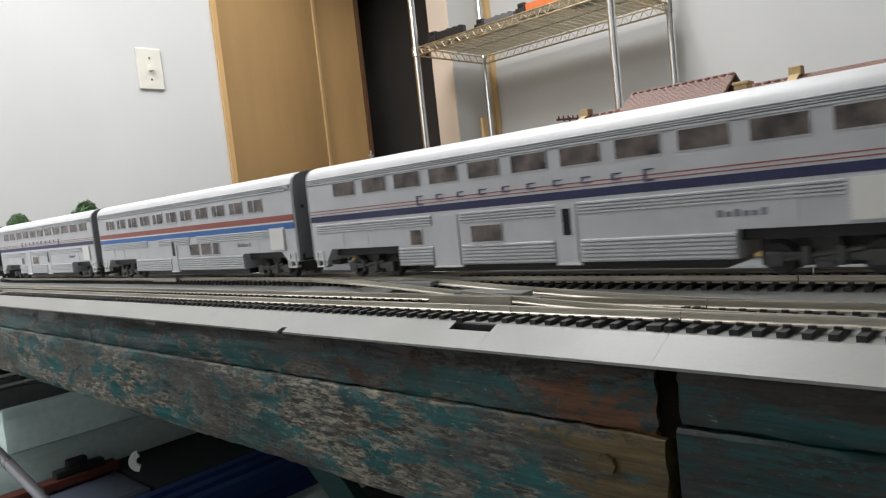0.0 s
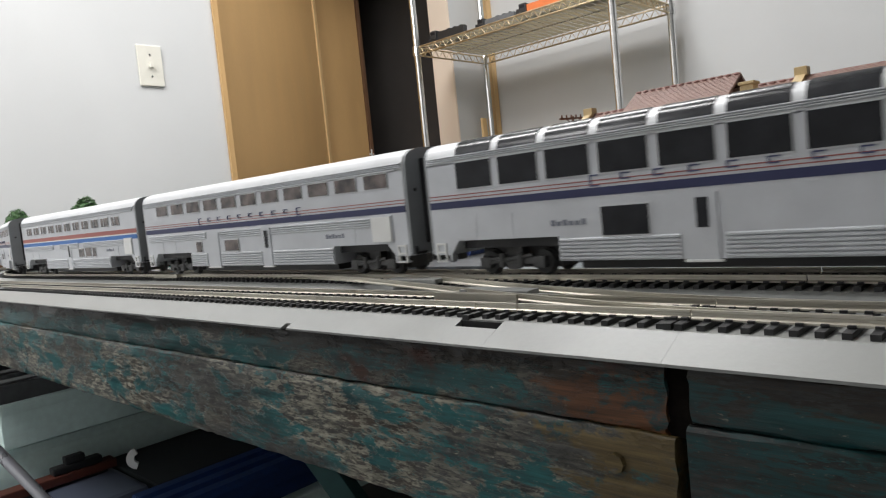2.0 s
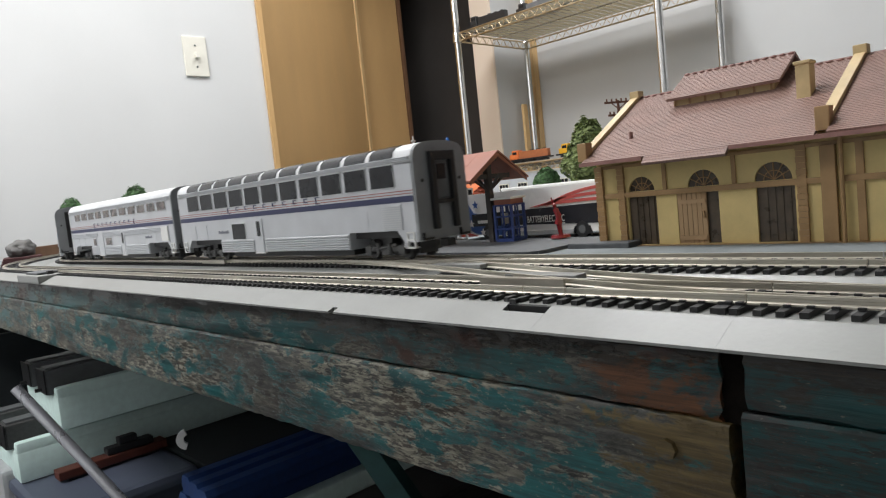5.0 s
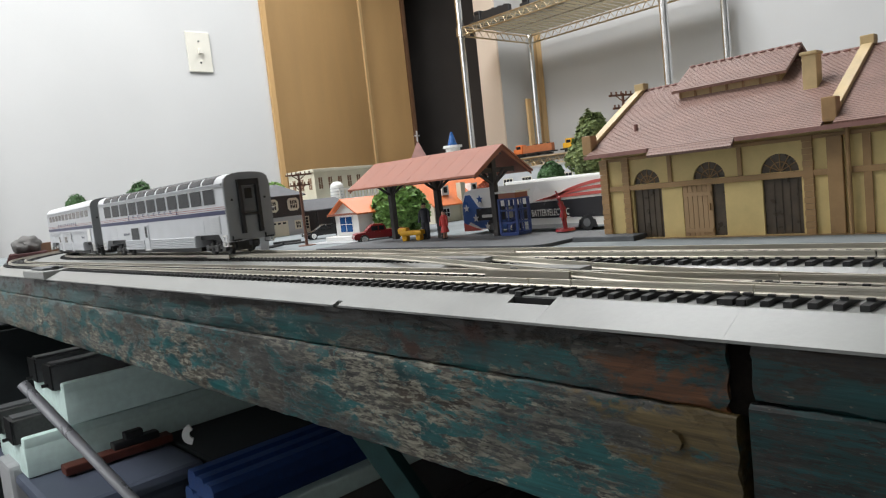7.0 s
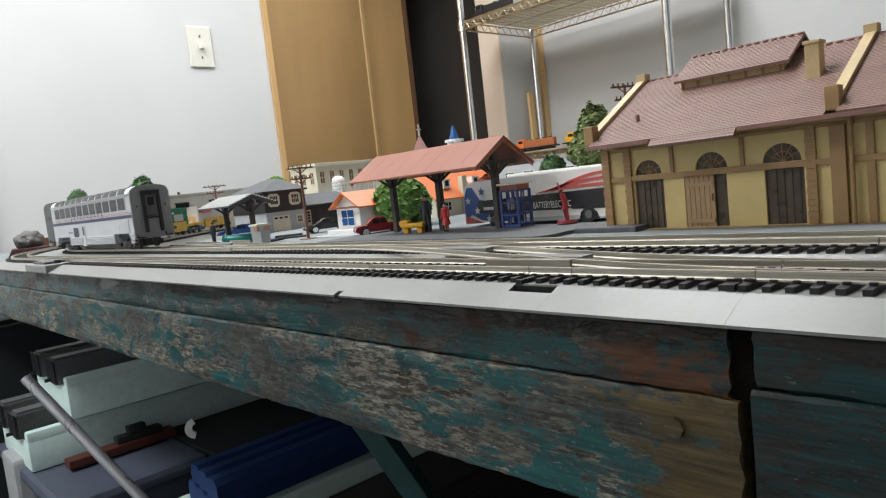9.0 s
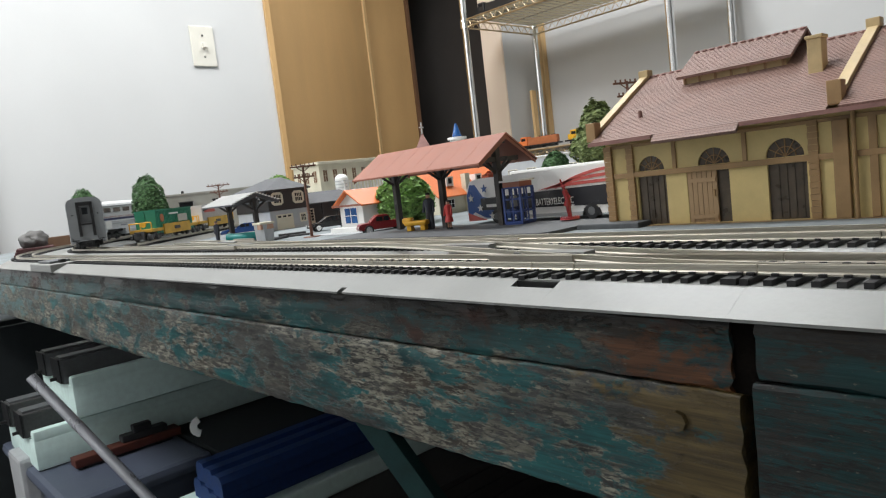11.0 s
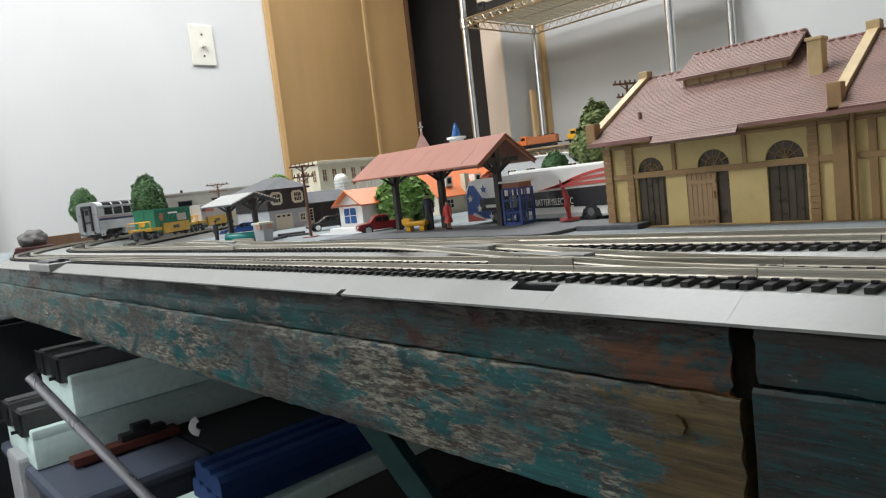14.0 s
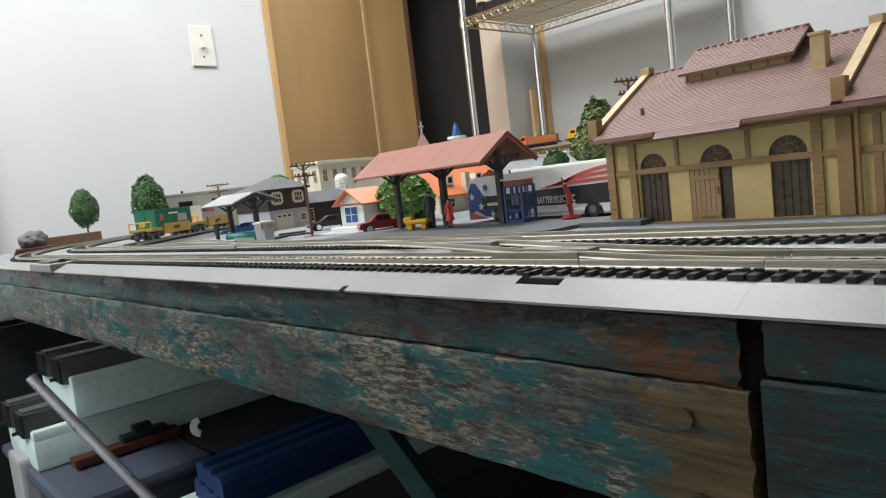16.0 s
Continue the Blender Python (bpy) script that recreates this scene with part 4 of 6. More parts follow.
M_BUS = mat("glossy_white_bus_paint", (0.80, 0.80, 0.79), 0.25, var=0.02, scale=40, bump=0.0)
M_CHAR = mat("charcoal_bus_band", (0.022, 0.022, 0.026), 0.25, var=0.08)
M_FLESH = mat("figure_skin_plastic", (0.45, 0.25, 0.17), 0.6, var=0.05)
M_SUIT = mat("dark_grey_suit", (0.035, 0.038, 0.05), 0.7, var=0.15)
M_FOAM = mat("pale_green_foam", (0.64, 0.80, 0.76), 0.9, var=0.06, scale=80, bump=0.4, fine=1500)
M_BIN = mat("blue_grey_bin_plastic", (0.085, 0.10, 0.14), 0.45, var=0.06, scale=30)
M_BFOAM = mat("royal_blue_foam", (0.007, 0.034, 0.135), 0.75, var=0.14, scale=120, bump=0.5)
M_STEEL = mat("brushed_steel_tube", (0.58, 0.59, 0.63), 0.30, 0.6, var=0.1, scale=40, stretch=(1, 1, 0.2))
# near-black that stands in for the shade below the table
M_SHADE_BLACK = mat("shade_black", (0.014, 0.019, 0.021), 0.95, var=0.2, scale=40, bump=0.3)
M_LINER = mat("grey_shelf_liner", (0.42, 0.40, 0.36), 0.5, var=0.05, scale=20)


def let_through(m, share, colour):
    """Adds diffuse light that passes through a thin sheet."""
    n, l = m.node_tree.nodes, m.node_tree.links
    t, x = n.new("ShaderNodeBsdfTranslucent"), n.new("ShaderNodeMixShader")
    t.inputs["Color"].default_value = (*colour, 1)
    x.inputs["Fac"].default_value = share
    l.new(n["Principled BSDF"].outputs[0], x.inputs[1])
    l.new(t.outputs[0], x.inputs[2])
    l.new(x.outputs[0], n["Material Output"].inputs["Surface"])


let_through(M_LINER, 0.55, (0.72, 0.66, 0.52))
M_BRASS = mat("warm_chrome_wire", (0.62, 0.50, 0.33), 0.42, 1.0, var=0.1, scale=30)
M_PANE = mat("blue_window_pane", (0.02, 0.08, 0.24), 0.12, var=0.25, scale=120)
M_BRICK = mat("pinkish_brick", (0.44, 0.26, 0.18), 0.7, var=0.15, scale=120)
M_GREYB = mat("grey_stone_lump", (0.10, 0.097, 0.093), 0.85, var=0.2, scale=90, bump=0.5)
GROUND = BOARD_Z


def soil():
    """Patches of the layout's ground."""
    b = B()
    prism(b, [(0.29, 0.30), (0.30, 0.62), (0.36, 0.70), (0.75, 1.20), (1.05, 0.95), (1.08, -0.1), (0.30, -0.1)], BOARD_Z - 0.002, BOARD_Z + 0.0012, "z")
    solid("ground", b, M_BOARD, "grey painted ground of the model town", "ground", "structure")


soil()


def platform():
    p = tagged(new("station_platform"), "dark grey plastic station platform with slotted edge", "platform")
    b = B()
    pts = [(0.322, 0.505), (0.322, 0.268)]
    pts += [(0.332 - 0.010 * math.cos(a), 0.268 - 0.010 * math.sin(a)) for a in (0.5, 1.0, 1.57)] + [(0.40, 0.258), (0.40, 0.505)]
    prism(b, pts, BOARD_Z, -0.0070, "z")
    part("slab", b, M_PLAT, p)
    part("slab", box(B(), 0.352, 0.41, 0.212, 0.256, BOARD_Z, -0.0060, 0.0008), M_PLAT, p)
    for i in range(12):
        y = 0.275 + i * 0.019
        part("edge_slot", box(B(), 0.3212, 0.3222, y, y + 0.011, -0.0096, -0.0082), M_BLACK, p)


platform()


def canopy(label, x, y0, y1, w, ze, zr, posts, roof_mat, post_mat, panels, zg, rt=0.0010, slats=False):
    c = tagged(new("platform_canopy"), label, "platform canopy")
    for s in (-1, 1):
        n = panels
        for i in range(n):
            a, d = y0 + (y1 - y0) * i / n, y0 + (y1 - y0) * (i + 1) / n
            b = B()
            prism(b, [(x, zr), (x + s * w, ze), (x + s * w, ze - rt * 1.4), (x, zr - rt * 1.4)], a + 0.0001, d - 0.0001)
            pn = part("roof_panel", b, roof_mat, c)
            if slats:
                for k in range(8):
                    u = (k + 0.5) / 8
                    px, pz = x + s * w * u, zr + (ze - zr) * u
                    part("batten", box(B(), px - 0.0011, px + 0.0011, a, d, pz - 0.0004, pz + 0.0012), M_WHITE, pn)
        for ya in (y0 + 0.001, y1 - 0.002):
            part("barge_board", prism(B(), [(x, zr - rt * 1.5), (x + s * w * 0.97, ze - rt * 1.5), (x + s * w * 0.97, ze - 0.0034), (x, zr - 0.0048)], ya, ya + 0.001), roof_mat, c)
    part("ridge_beam", box(B(), x - 0.0016, x + 0.0016, y0 + 0.004, y1 - 0.004, zr - 0.0075, zr - 0.0030), post_mat, c)
    for y in posts:
        p = part("post", box(B(), x - 0.0024, x + 0.0024, y - 0.0024, y + 0.0024, zg, zr - 0.0070, 0.0004), post_mat, c)
        part("tie_beam", box(B(), x - w * 0.72, x + w * 0.72, y - 0.0016, y + 0.0016, ze + 0.0004, ze + 0.0040), post_mat, p)
        for s in (-1, 1):
            part("knee_brace", rod(B(), (x + s * 0.001, y, ze - 0.0085), (x + s * w * 0.5, y, ze + 0.001), 0.0012, seg=6), post_mat, p)
            part("knee_brace", rod(B(), (x, y + s * 0.001, ze - 0.0085), (x, y + s * 0.0115, ze + 0.003), 0.0012, seg=6), post_mat, p)
    return c


canopy("terracotta-roofed timber platform canopy on dark posts", 0.385, 0.335, 0.490, 0.033, 0.0408, 0.0618, (0.471, 0.411, 0.348), M_RUST, M_POST, 8, -0.0075)
canopy("small canopy with a pale battened roof on dark posts", 0.352, 0.668, 0.745, 0.028, 0.0325, 0.0430, (0.735, 0.674), M_HGREY, M_POST, 4, BOARD_Z + 0.001, slats=True)


def star(bm, x, yc, zc, r):
    pts = []
    for i in range(10):
        q = r if i % 2 == 0 else r * 0.42
        a = math.pi / 2 + i * math.pi / 5
        pts.append((yc + q * math.cos(a), zc + q * math.sin(a)))
    return prism(bm, pts, x - 0.0002, x + 0.0002, "x")


def bus():
    X, Y0, Y1, Z = 0.425, 0.272, 0.4185, BOARD_Z + 0.0012
    o = thing("city_bus", pose(0.425, 0.300, Z) @ Matrix.Scale(1.045, 4) @ pose(-0.425, -0.300, -Z), "white electric city bus with blue stars and red swooshes", "model bus")
    b = B()
    prism(b, [(Y0, Z + 0.004), (Y1 - 0.001, Z + 0.004), (Y1, Z + 0.010), (Y1 - 0.001, 0.0205), (Y1 - 0.005, 0.0262), (Y1 - 0.012, 0.0282), (Y0, 0.0290)], X, X + 0.030, "x")
    part("body", b, M_BUS, o)
    part("roof_pod", box(B(), X + 0.004, X + 0.026, Y0 + 0.01, Y0 + 0.10, 0.0285, 0.0310, 0.001), M_WHITE, o)
    # painted shapes on the near side, each a thin layer
    b = B()
    prism(b, [(0.4178, -0.004), (0.4178, 0.0150), (0.4135, 0.0235), (0.4080, 0.0235), (0.4000, 0.0130), (0.3900, 0.0110), (0.3700, 0.0095), (0.3620, 0.0000), (0.3700, -0.0060), (0.3850, -0.0055), (0.3990, -0.0040), (0.4100, 0.0010)], X - 0.0003, X + 0.0002, "x")
    part("blue_field", b, M_NAVY, o, "navy blue painted field")
    b = B()
    prism(b, [(0.4180, 0.0005), (0.4075, -0.0030), (0.3960, -0.0062), (0.4180, -0.0066)], X - 0.0004, X + 0.0002, "x")
    part("red_field", b, M_CORAL, o, "red painted corner")
    part("black_band", prism(B(), [(0.4020, 0.0020), (0.4020, 0.0118), (0.2725, 0.0148), (0.2725, 0.0005)], X - 0.0005, X + 0.0002, "x"), M_CHAR, o, "charcoal window band")
    for y, z, r, m in ((0.3970, 0.0195, 0.0036, M_NAVY), (0.4128, 0.0125, 0.0034, M_WHITE), (0.4030, 0.0040, 0.0034, M_WHITE), (0.3905, -0.0030, 0.0034, M_WHITE)):
        part("star", star(B(), X - 0.0007, y, z, r), m, o)
    for k in range(3):
        b = B()
        up, lo = [], []
        ys, ye = 0.341 - 0.008 * k, 0.2726
        for i in range(15):
            u = i / 14
            y = ys + (ye - ys) * u
            z = 0.0142 + (0.0022 + 0.0042 * k) * math.sin(u * math.pi * 0.5) ** 0.9
            up.append((y, z + 0.0022 * min(1, 4 * u)))
            lo.append((y, z))
        prism(b, lo + up[::-1], X - 0.0007, X + 0.0002, "x")
        part("swoosh", b, M_CORAL, o, "coral red swoosh")
    lettering("lettering", "BATTERYELECTRIC", 0.0072, pose(X - 0.0005, 0.3440, 0.0050, 90, 0, -90) @ Matrix.Diagonal((0.60, 1, 1, 1)), M_WHITE, o, space=0.95)
    part("letter_bar", box(B(), X - 0.0007, X, 0.3085, 0.3180, 0.0010, 0.0018), M_WHITE, o)
    part("letter_bar", box(B(), X - 0.0007, X, 0.3830, 0.3960, 0.0042, 0.0066), M_WHITE, o)
    part("skirt", box(B(), X - 0.0006, X, 0.2960, 0.3520, -0.0062, -0.0036), M_STONE, o, "grey skirt panel")
    part("door", box(B(), X - 0.0008, X, 0.3545, 0.3620, -0.0060, 0.0110), M_CHAR, o, "folding glazed door")
    for y in (0.294, 0.385):
        w = part("wheel", rod(B(), (X - 0.0008, y, Z + 0.0058), (X + 0.0045, y, Z + 0.0058), 0.0058, seg=18), M_BLACK, o)
        part("hub", rod(B(), (X - 0.0012, y, Z + 0.0058), (X - 0.0007, y, Z + 0.0058), 0.0030, seg=12), M_GREY, w)
        w = part("wheel", rod(B(), (X + 0.0255, y, Z + 0.0058), (X + 0.0300, y, Z + 0.0058), 0.0058, seg=18), M_BLACK, o)
    part("wheel_arch", prism(B(), [(0.2855, -0.0070), (0.2875, -0.0012), (0.3005, -0.0012), (0.3025, -0.0070)], X - 0.0006, X, "x"), M_BLACK, o)


bus()


def phone_booth():
    o = thing("phone_booth", pose(0.391, 0.3350, -0.0070, 0, 0, 4) @ Matrix.Scale(0.92, 4), "blue plastic telephone booth with glazed sides", "phone booth")
    part("floor_plate", box(B(), -0.0088, 0.0088, -0.0088, 0.0088, 0, 0.0012), M_BOOTH, o)
    part("roof", box(B(), -0.0105, 0.0105, -0.0105, 0.0105, 0.0345, 0.0362, 0.0005), M_WHITE, o, "white flat roof")
    part("sign_band", box(B(), -0.0085, 0.0085, -0.0085, 0.0085, 0.0302, 0.0345), M_RUST, o, "dull red sign band")
    for sx in (-1, 1):
        for sy in (-1, 1):
            part("corner_post", box(B(), sx * 0.0084 - 0.001, sx * 0.0084 + 0.001, sy * 0.0084 - 0.001, sy * 0.0084 + 0.001, 0.0012, 0.0302), M_BOOTH, o)
    for k in range(4):
        m = Matrix.Rotation(k * math.pi / 2, 4, "Z")
        b = B()
        box(b, -0.0006, 0.0006, -0.0090, -0.0080, 0.0012, 0.0302)
        for z in (0.0012, 0.0098, 0.0198, 0.0290):
            box(b, -0.0076, 0.0076, -0.0089, -0.0081, z, z + 0.0014)
        bmesh.ops.transform(b, matrix=m, verts=b.verts)
        part("side_frame", b, M_BOOTH, o)
    part("telephone", box(B(), -0.002, 0.003, 0.0035, 0.0072, 0.014, 0.023, 0.0005), M_STONE, o)


phone_booth()


def figure(name, label, m, coat, h, skirt=False, arm=0.0):
    """A small plain painted figure in one mesh on its stand; the materials are coat, skin and dark."""
    b = B()
    k = h / 0.030

    def paint(i):
        for f in b.faces:
            if not f.tag:
                f.material_index, f.tag = i, True

    ball(b, (0, 0, 0.0268 * k), 0.0021 * k, 0.9, 0.9, 1.15)
    for s in (-1, 1):
        if skirt:
            rod(b, (0, s * 0.0016 * k, 0.0012), (0, s * 0.0016 * k, 0.010 * k), 0.0010 * k, seg=7)
    paint(1)
    rod(b, (0, 0, 0.0135 * k), (0, 0, 0.0240 * k), 0.0031 * k, 0.0036 * k, 10)
    ball(b, (0, 0, 0.0238 * k), 0.0036 * k, 0.8, 1.05, 0.5)
    if skirt:
        rod(b, (0, 0, 0.0075 * k), (0, 0, 0.0150 * k), 0.0046 * k, 0.0030 * k, 12)
    else:
        for s in (-1, 1):
            rod(b, (0, s * 0.0018 * k, 0.001), (0, s * 0.0016 * k, 0.0145 * k), 0.0016 * k, 0.0021 * k, 8)
    for s in (-1, 1):
        up = arm if s > 0 else 0.0
        rod(b, (0, s * 0.0037 * k, 0.0232 * k), (-0.0015 * k, s * (0.0047 + 0.001 * up) * k, (0.0140 + 0.0150 * up) * k), 0.0012 * k, 0.0010 * k, 7)
    paint(0)
    for s in (-1, 1):
        box(b, -0.0022 * k, 0.0010 * k, s * 0.0017 * k - 0.0009 * k, s * 0.0017 * k + 0.0009 * k, 0.0004, 0.0016)
    ball(b, (0.0003, 0, 0.0284 * k), 0.0019 * k, 1.05, 1.05, 0.7)
    paint(2)
    return solid(name, b, [coat, M_FLESH, M_BLACK], label, "figurine", m=m, smooth=True, group="painted figurines on the platform")


figure("figurine", "tall plain figurine in a dark grey suit on the platform", pose(0.3760, 0.4200, -0.0073, 0, 0, 20), M_SUIT, 0.0310)
figure("figurine", "plain figurine in a red dress standing on the platform", pose(0.3720, 0.3930, -0.0073, 0, 0, 10), M_REDB, 0.0235, True)
figure("figurine", "small dark plain figurine under the pale canopy", pose(0.3330, 0.7330, GROUND + 0.001, 0, 0, 0), M_SUIT, 0.0265)


def statue():
    b = B()
    rod(b, (0, 0, 0.0000), (0, 0, 0.0022), 0.0085, 0.0078, 14)
    rod(b, (0, 0.0006, 0.0020), (0, 0.0022, 0.0125), 0.0010, 0.0014, 7)
    rod(b, (0, -0.0012, 0.0020), (0, 0.0000, 0.0125), 0.0010, 0.0014, 7)
    rod(b, (0, 0.0012, 0.0110), (0, 0.0004, 0.0165), 0.0032, 0.0022, 9)
    rod(b, (0, 0.0004, 0.0160), (0, 0.0030, 0.0235), 0.0022, 0.0024, 9)
    ball(b, (0, 0.0038, 0.0265), 0.0017)
    rod(b, (0, 0.0030, 0.0235), (0, 0.0065, 0.0330), 0.0010, 0.0006, 6)
    rod(b, (0, 0.0012, 0.0225), (0, -0.0020, 0.0175), 0.0010, 0.0008, 6)
    solid("statue", b, M_RED, "dull red plain dancing statue on a round base", "statue", m=pose(0.3960, 0.2930, -0.0062) @ Matrix.Scale(0.88, 4), smooth=True)


statue()


def car(name, label, m, paint, length=0.052, pickup=False):
    o = thing(name, m, label, "model car")
    L, Wd = length / 2, 0.0105
    b = B()
    if pickup:
        side = [(-L, 0.004), (-L, 0.0105), (-0.006, 0.0110), (L - 0.004, 0.0100), (L, 0.0085), (L, 0.004)]
    else:
        side = [(-L, 0.0042), (-L + 0.001, 0.0098), (-L + 0.008, 0.0106), (L - 0.016, 0.0104), (L - 0.003, 0.0086), (L, 0.0042)]
    prism(b, side, -Wd, Wd, "x")
    bmesh.ops.bevel(b, geom=b.edges[:], offset=0.0008, segments=2, affect="EDGES")
    part("body", b, paint, o, smooth=True)
    b = B()
    roof = [(-0.007, 0.0106), (-0.0045, 0.0168), (0.006, 0.0170), (0.013, 0.0104)] if pickup else [(-L + 0.006, 0.0102), (-0.010, 0.0158), (0.004, 0.0162), (0.014, 0.0102)]
    prism(b, roof, -Wd + 0.0018, Wd - 0.0018, "x")
    bmesh.ops.bevel(b, geom=b.edges[:], offset=0.0009, segments=2, affect="EDGES")
    cab = part("cabin", b, paint, o, smooth=True)
    z0, z1 = 0.0112, 0.0152
    for s in (-1, 1):
        for a, c in ((-0.0045, 0.0005), (0.0013, 0.0075)):
            x0, x1 = sorted((s * (Wd - 0.0020), s * (Wd - 0.0015)))
            part("side_window", box(B(), x0, x1, a, c, z0, z1), M_WIN, cab)
    for y in (-L * 0.62, L * 0.62):
        for s in (-1, 1):
            x0, x1 = s * (Wd - 0.0026), s * (Wd + 0.0004)
            w = part("wheel", rod(B(), (x0, y, 0.0042), (x1, y, 0.0042), 0.0042, seg=16), M_BLACK, o)
            part("rim", rod(B(), (x1 - s * 0.0002, y, 0.0042), (x1 + s * 0.0004, y, 0.0042), 0.0030, seg=12), M_CHROME, w)
    for s in (-1, 1):
        part("headlight", box(B(), s * 0.0075 - 0.0014, s * 0.0075 + 0.0014, L - 0.0012, L + 0.0003, 0.0068, 0.0082), M_WHITE, o)
    return o


car("pickup_truck", "dark red toy pickup truck with chrome rims", pose(0.3895, 0.5020, GROUND + 0.0012, 0, 0, 62), M_RED, 0.048, True)
car("sports_car", "black toy sports coupe parked by the house", pose(0.4450, 0.6720, GROUND + 0.0012, 0, 0, 70), M_BLACKC, 0.056)
car("sedan", "dark blue toy car parked in front of the garage", pose(0.4330, 0.8600, GROUND + 0.0012, 0, 0, 60), M_BLUEC, 0.070)


def yellow_machine():
    o = thing("yellow_cart", pose(0.3680, 0.4290, -0.0070, 0, 0, 20), "yellow plastic baggage cart on the platform", "baggage cart")
    part("body", box(B(), -0.004, 0.004, -0.011, 0.010, 0.0045, 0.0085, 0.0015), M_YELLOW, o)
    part("hood", box(B(), -0.0035, 0.0035, 0.003, 0.012, 0.0060, 0.0112, 0.0018), M_YELLOW, o)
    for y in (-0.007, 0.006):
        part("leg", box(B(), -0.003, 0.003, y - 0.0022, y + 0.0022, 0, 0.005, 0.0006), M_YELLOW, o)


yellow_machine()


def pole(label, m, h, arms=2, span=0.026):
    o = thing("telegraph_pole", m, label, "telegraph pole", "brown telegraph poles")
    part("mast", rod(B(), (0, 0, 0), (0, 0, h), 0.0016, 0.0011, 8), M_POLE, o)
    part("base", rod(B(), (0, 0, 0), (0, 0, 0.0009), 0.009, 0.0085, 14), M_POLE, o)
    for k in range(arms):
        z = h - 0.0018 - k * 0.0105
        w = span * (1 if k == 0 else 0.8)
        a = part("crossarm", box(B(), -w / 2, w / 2, -0.0022, -0.0010, z - 0.0008, z + 0.0008), M_POLE, o)
        for i in range(6):
            x = -w / 2 + w * (i + 0.5) / 6
            part("insulator", rod(B(), (x, -0.0016, z + 0.0008), (x, -0.0016, z + 0.0030), 0.0007, seg=6), M_POLE, a)
        for s in (-1, 1):
            part("strut", rod(B(), (0, -0.001, z - 0.0055), (s * w * 0.25, -0.0014, z - 0.0006), 0.0005, seg=5), M_POLE, a)
    return o


pole("brown plastic telegraph pole near the tracks", pose(0.3700, 0.5960, GROUND + 0.0012, 0, 0, -28), 0.0735)
pole("brown plastic telegraph pole behind the pale canopy", pose(0.4980, 1.0680, GROUND + 0.0012, 0, 0, -28), 0.0790, 2, 0.036)
pole("brown plastic telegraph pole behind the depot", pose(0.5080, 0.3060, GROUND + 0.0012, 0, 0, -28), 0.1050, 2, 0.027)


def leaf_crown(name, parent, material, c, rx, rz, n, seed, size=0.0032, taper=0.0, gap=0.0):
    """A crown of many small folded leaves set round a loose core, with an uneven outline."""
    r = random.Random(seed)
    vs, fs = [], []
    for i in range(n):
        u, v = r.random() * 2 - 1, r.random() * math.tau
        q = math.sqrt(1 - u * u)
        d = Vector((q * math.cos(v), q * math.sin(v), u))
        lump = 0.86 + 0.16 * noise.noise(d * 2.3 + Vector((seed, 0, 0))) + 0.10 * noise.noise(d * 6 + Vector((0, seed, 0)))
        rad = lump * (r.random() ** 0.33 if r.random() < 0.35 else 0.93 + 0.1 * r.random())
        w = rx * (1 - taper * (u + 1) / 2)
        p = Vector(c) + Vector((d.x * w, d.y * w, d.z * rz)) * rad
        s = size * (0.6 + 0.8 * r.random())
        e = (d + Vector((r.random() - 0.5, r.random() - 0.5, r.random() - 0.5)) * 1.1).normalized()
        t = e.cross(Vector((r.random() - 0.5, r.random() - 0.5, 1))).normalized()
        o = e.cross(t)
        k = len(vs)
        vs += [p - t * s, p + o * s * 0.55 + e * s * 0.25, p + t * s, p - o * s * 0.55 + e * s * 0.25]
        fs += [(k, k + 1, k + 2), (k, k + 2, k + 3)]
    me = bpy.data.meshes.new(name)
    me.from_pydata(vs, [], fs)
    me.materials.append(material)
    ob = new(name, me)
    ob.parent = parent
    return ob


def tree(label, m, trunk, rx, rz, n, material, seed, size=0.0030, taper=0.25):
    o = thing("model_tree", m, label, "model tree", "model trees on the layout")
    b = B()
    rod(b, (0, 0, 0), (0.0005, 0, trunk + rz * 0.6), 0.0022, 0.0012, 8)
    r = random.Random(seed)
    part("trunk", b, M_BARK, o, smooth=True)
    for i in range(6):
        a = i * 1.05 + r.random()
        z = trunk + rz * (0.2 + 0.2 * i)
        part("limb", rod(B(), (0, 0, z - rz * 0.2), (rx * 0.6 * math.cos(a), rx * 0.6 * math.sin(a), z + rz * 0.15), 0.0010, 0.0004, 6), M_BARK, o)
    # darkened core puts the shade between the leaves into its colour
    b = B()
    ball(b, (0, 0, trunk + rz * 0.95), 1.0, rx * 0.62 * (1 - taper * 0.4), rx * 0.62 * (1 - taper * 0.4), rz * 0.70, 14, 10)
    for v in b.verts:
        v.co += (v.co - Vector((0, 0, trunk + rz))) * 0.12 * noise.noise(v.co * 60)
    part("inner_foliage", b, M_INNER, o, "dark core that stands for shade inside the crown")
    leaf_crown("crown", o, material, (0, 0, trunk + rz), rx, rz, n, seed, size, taper)
    return o


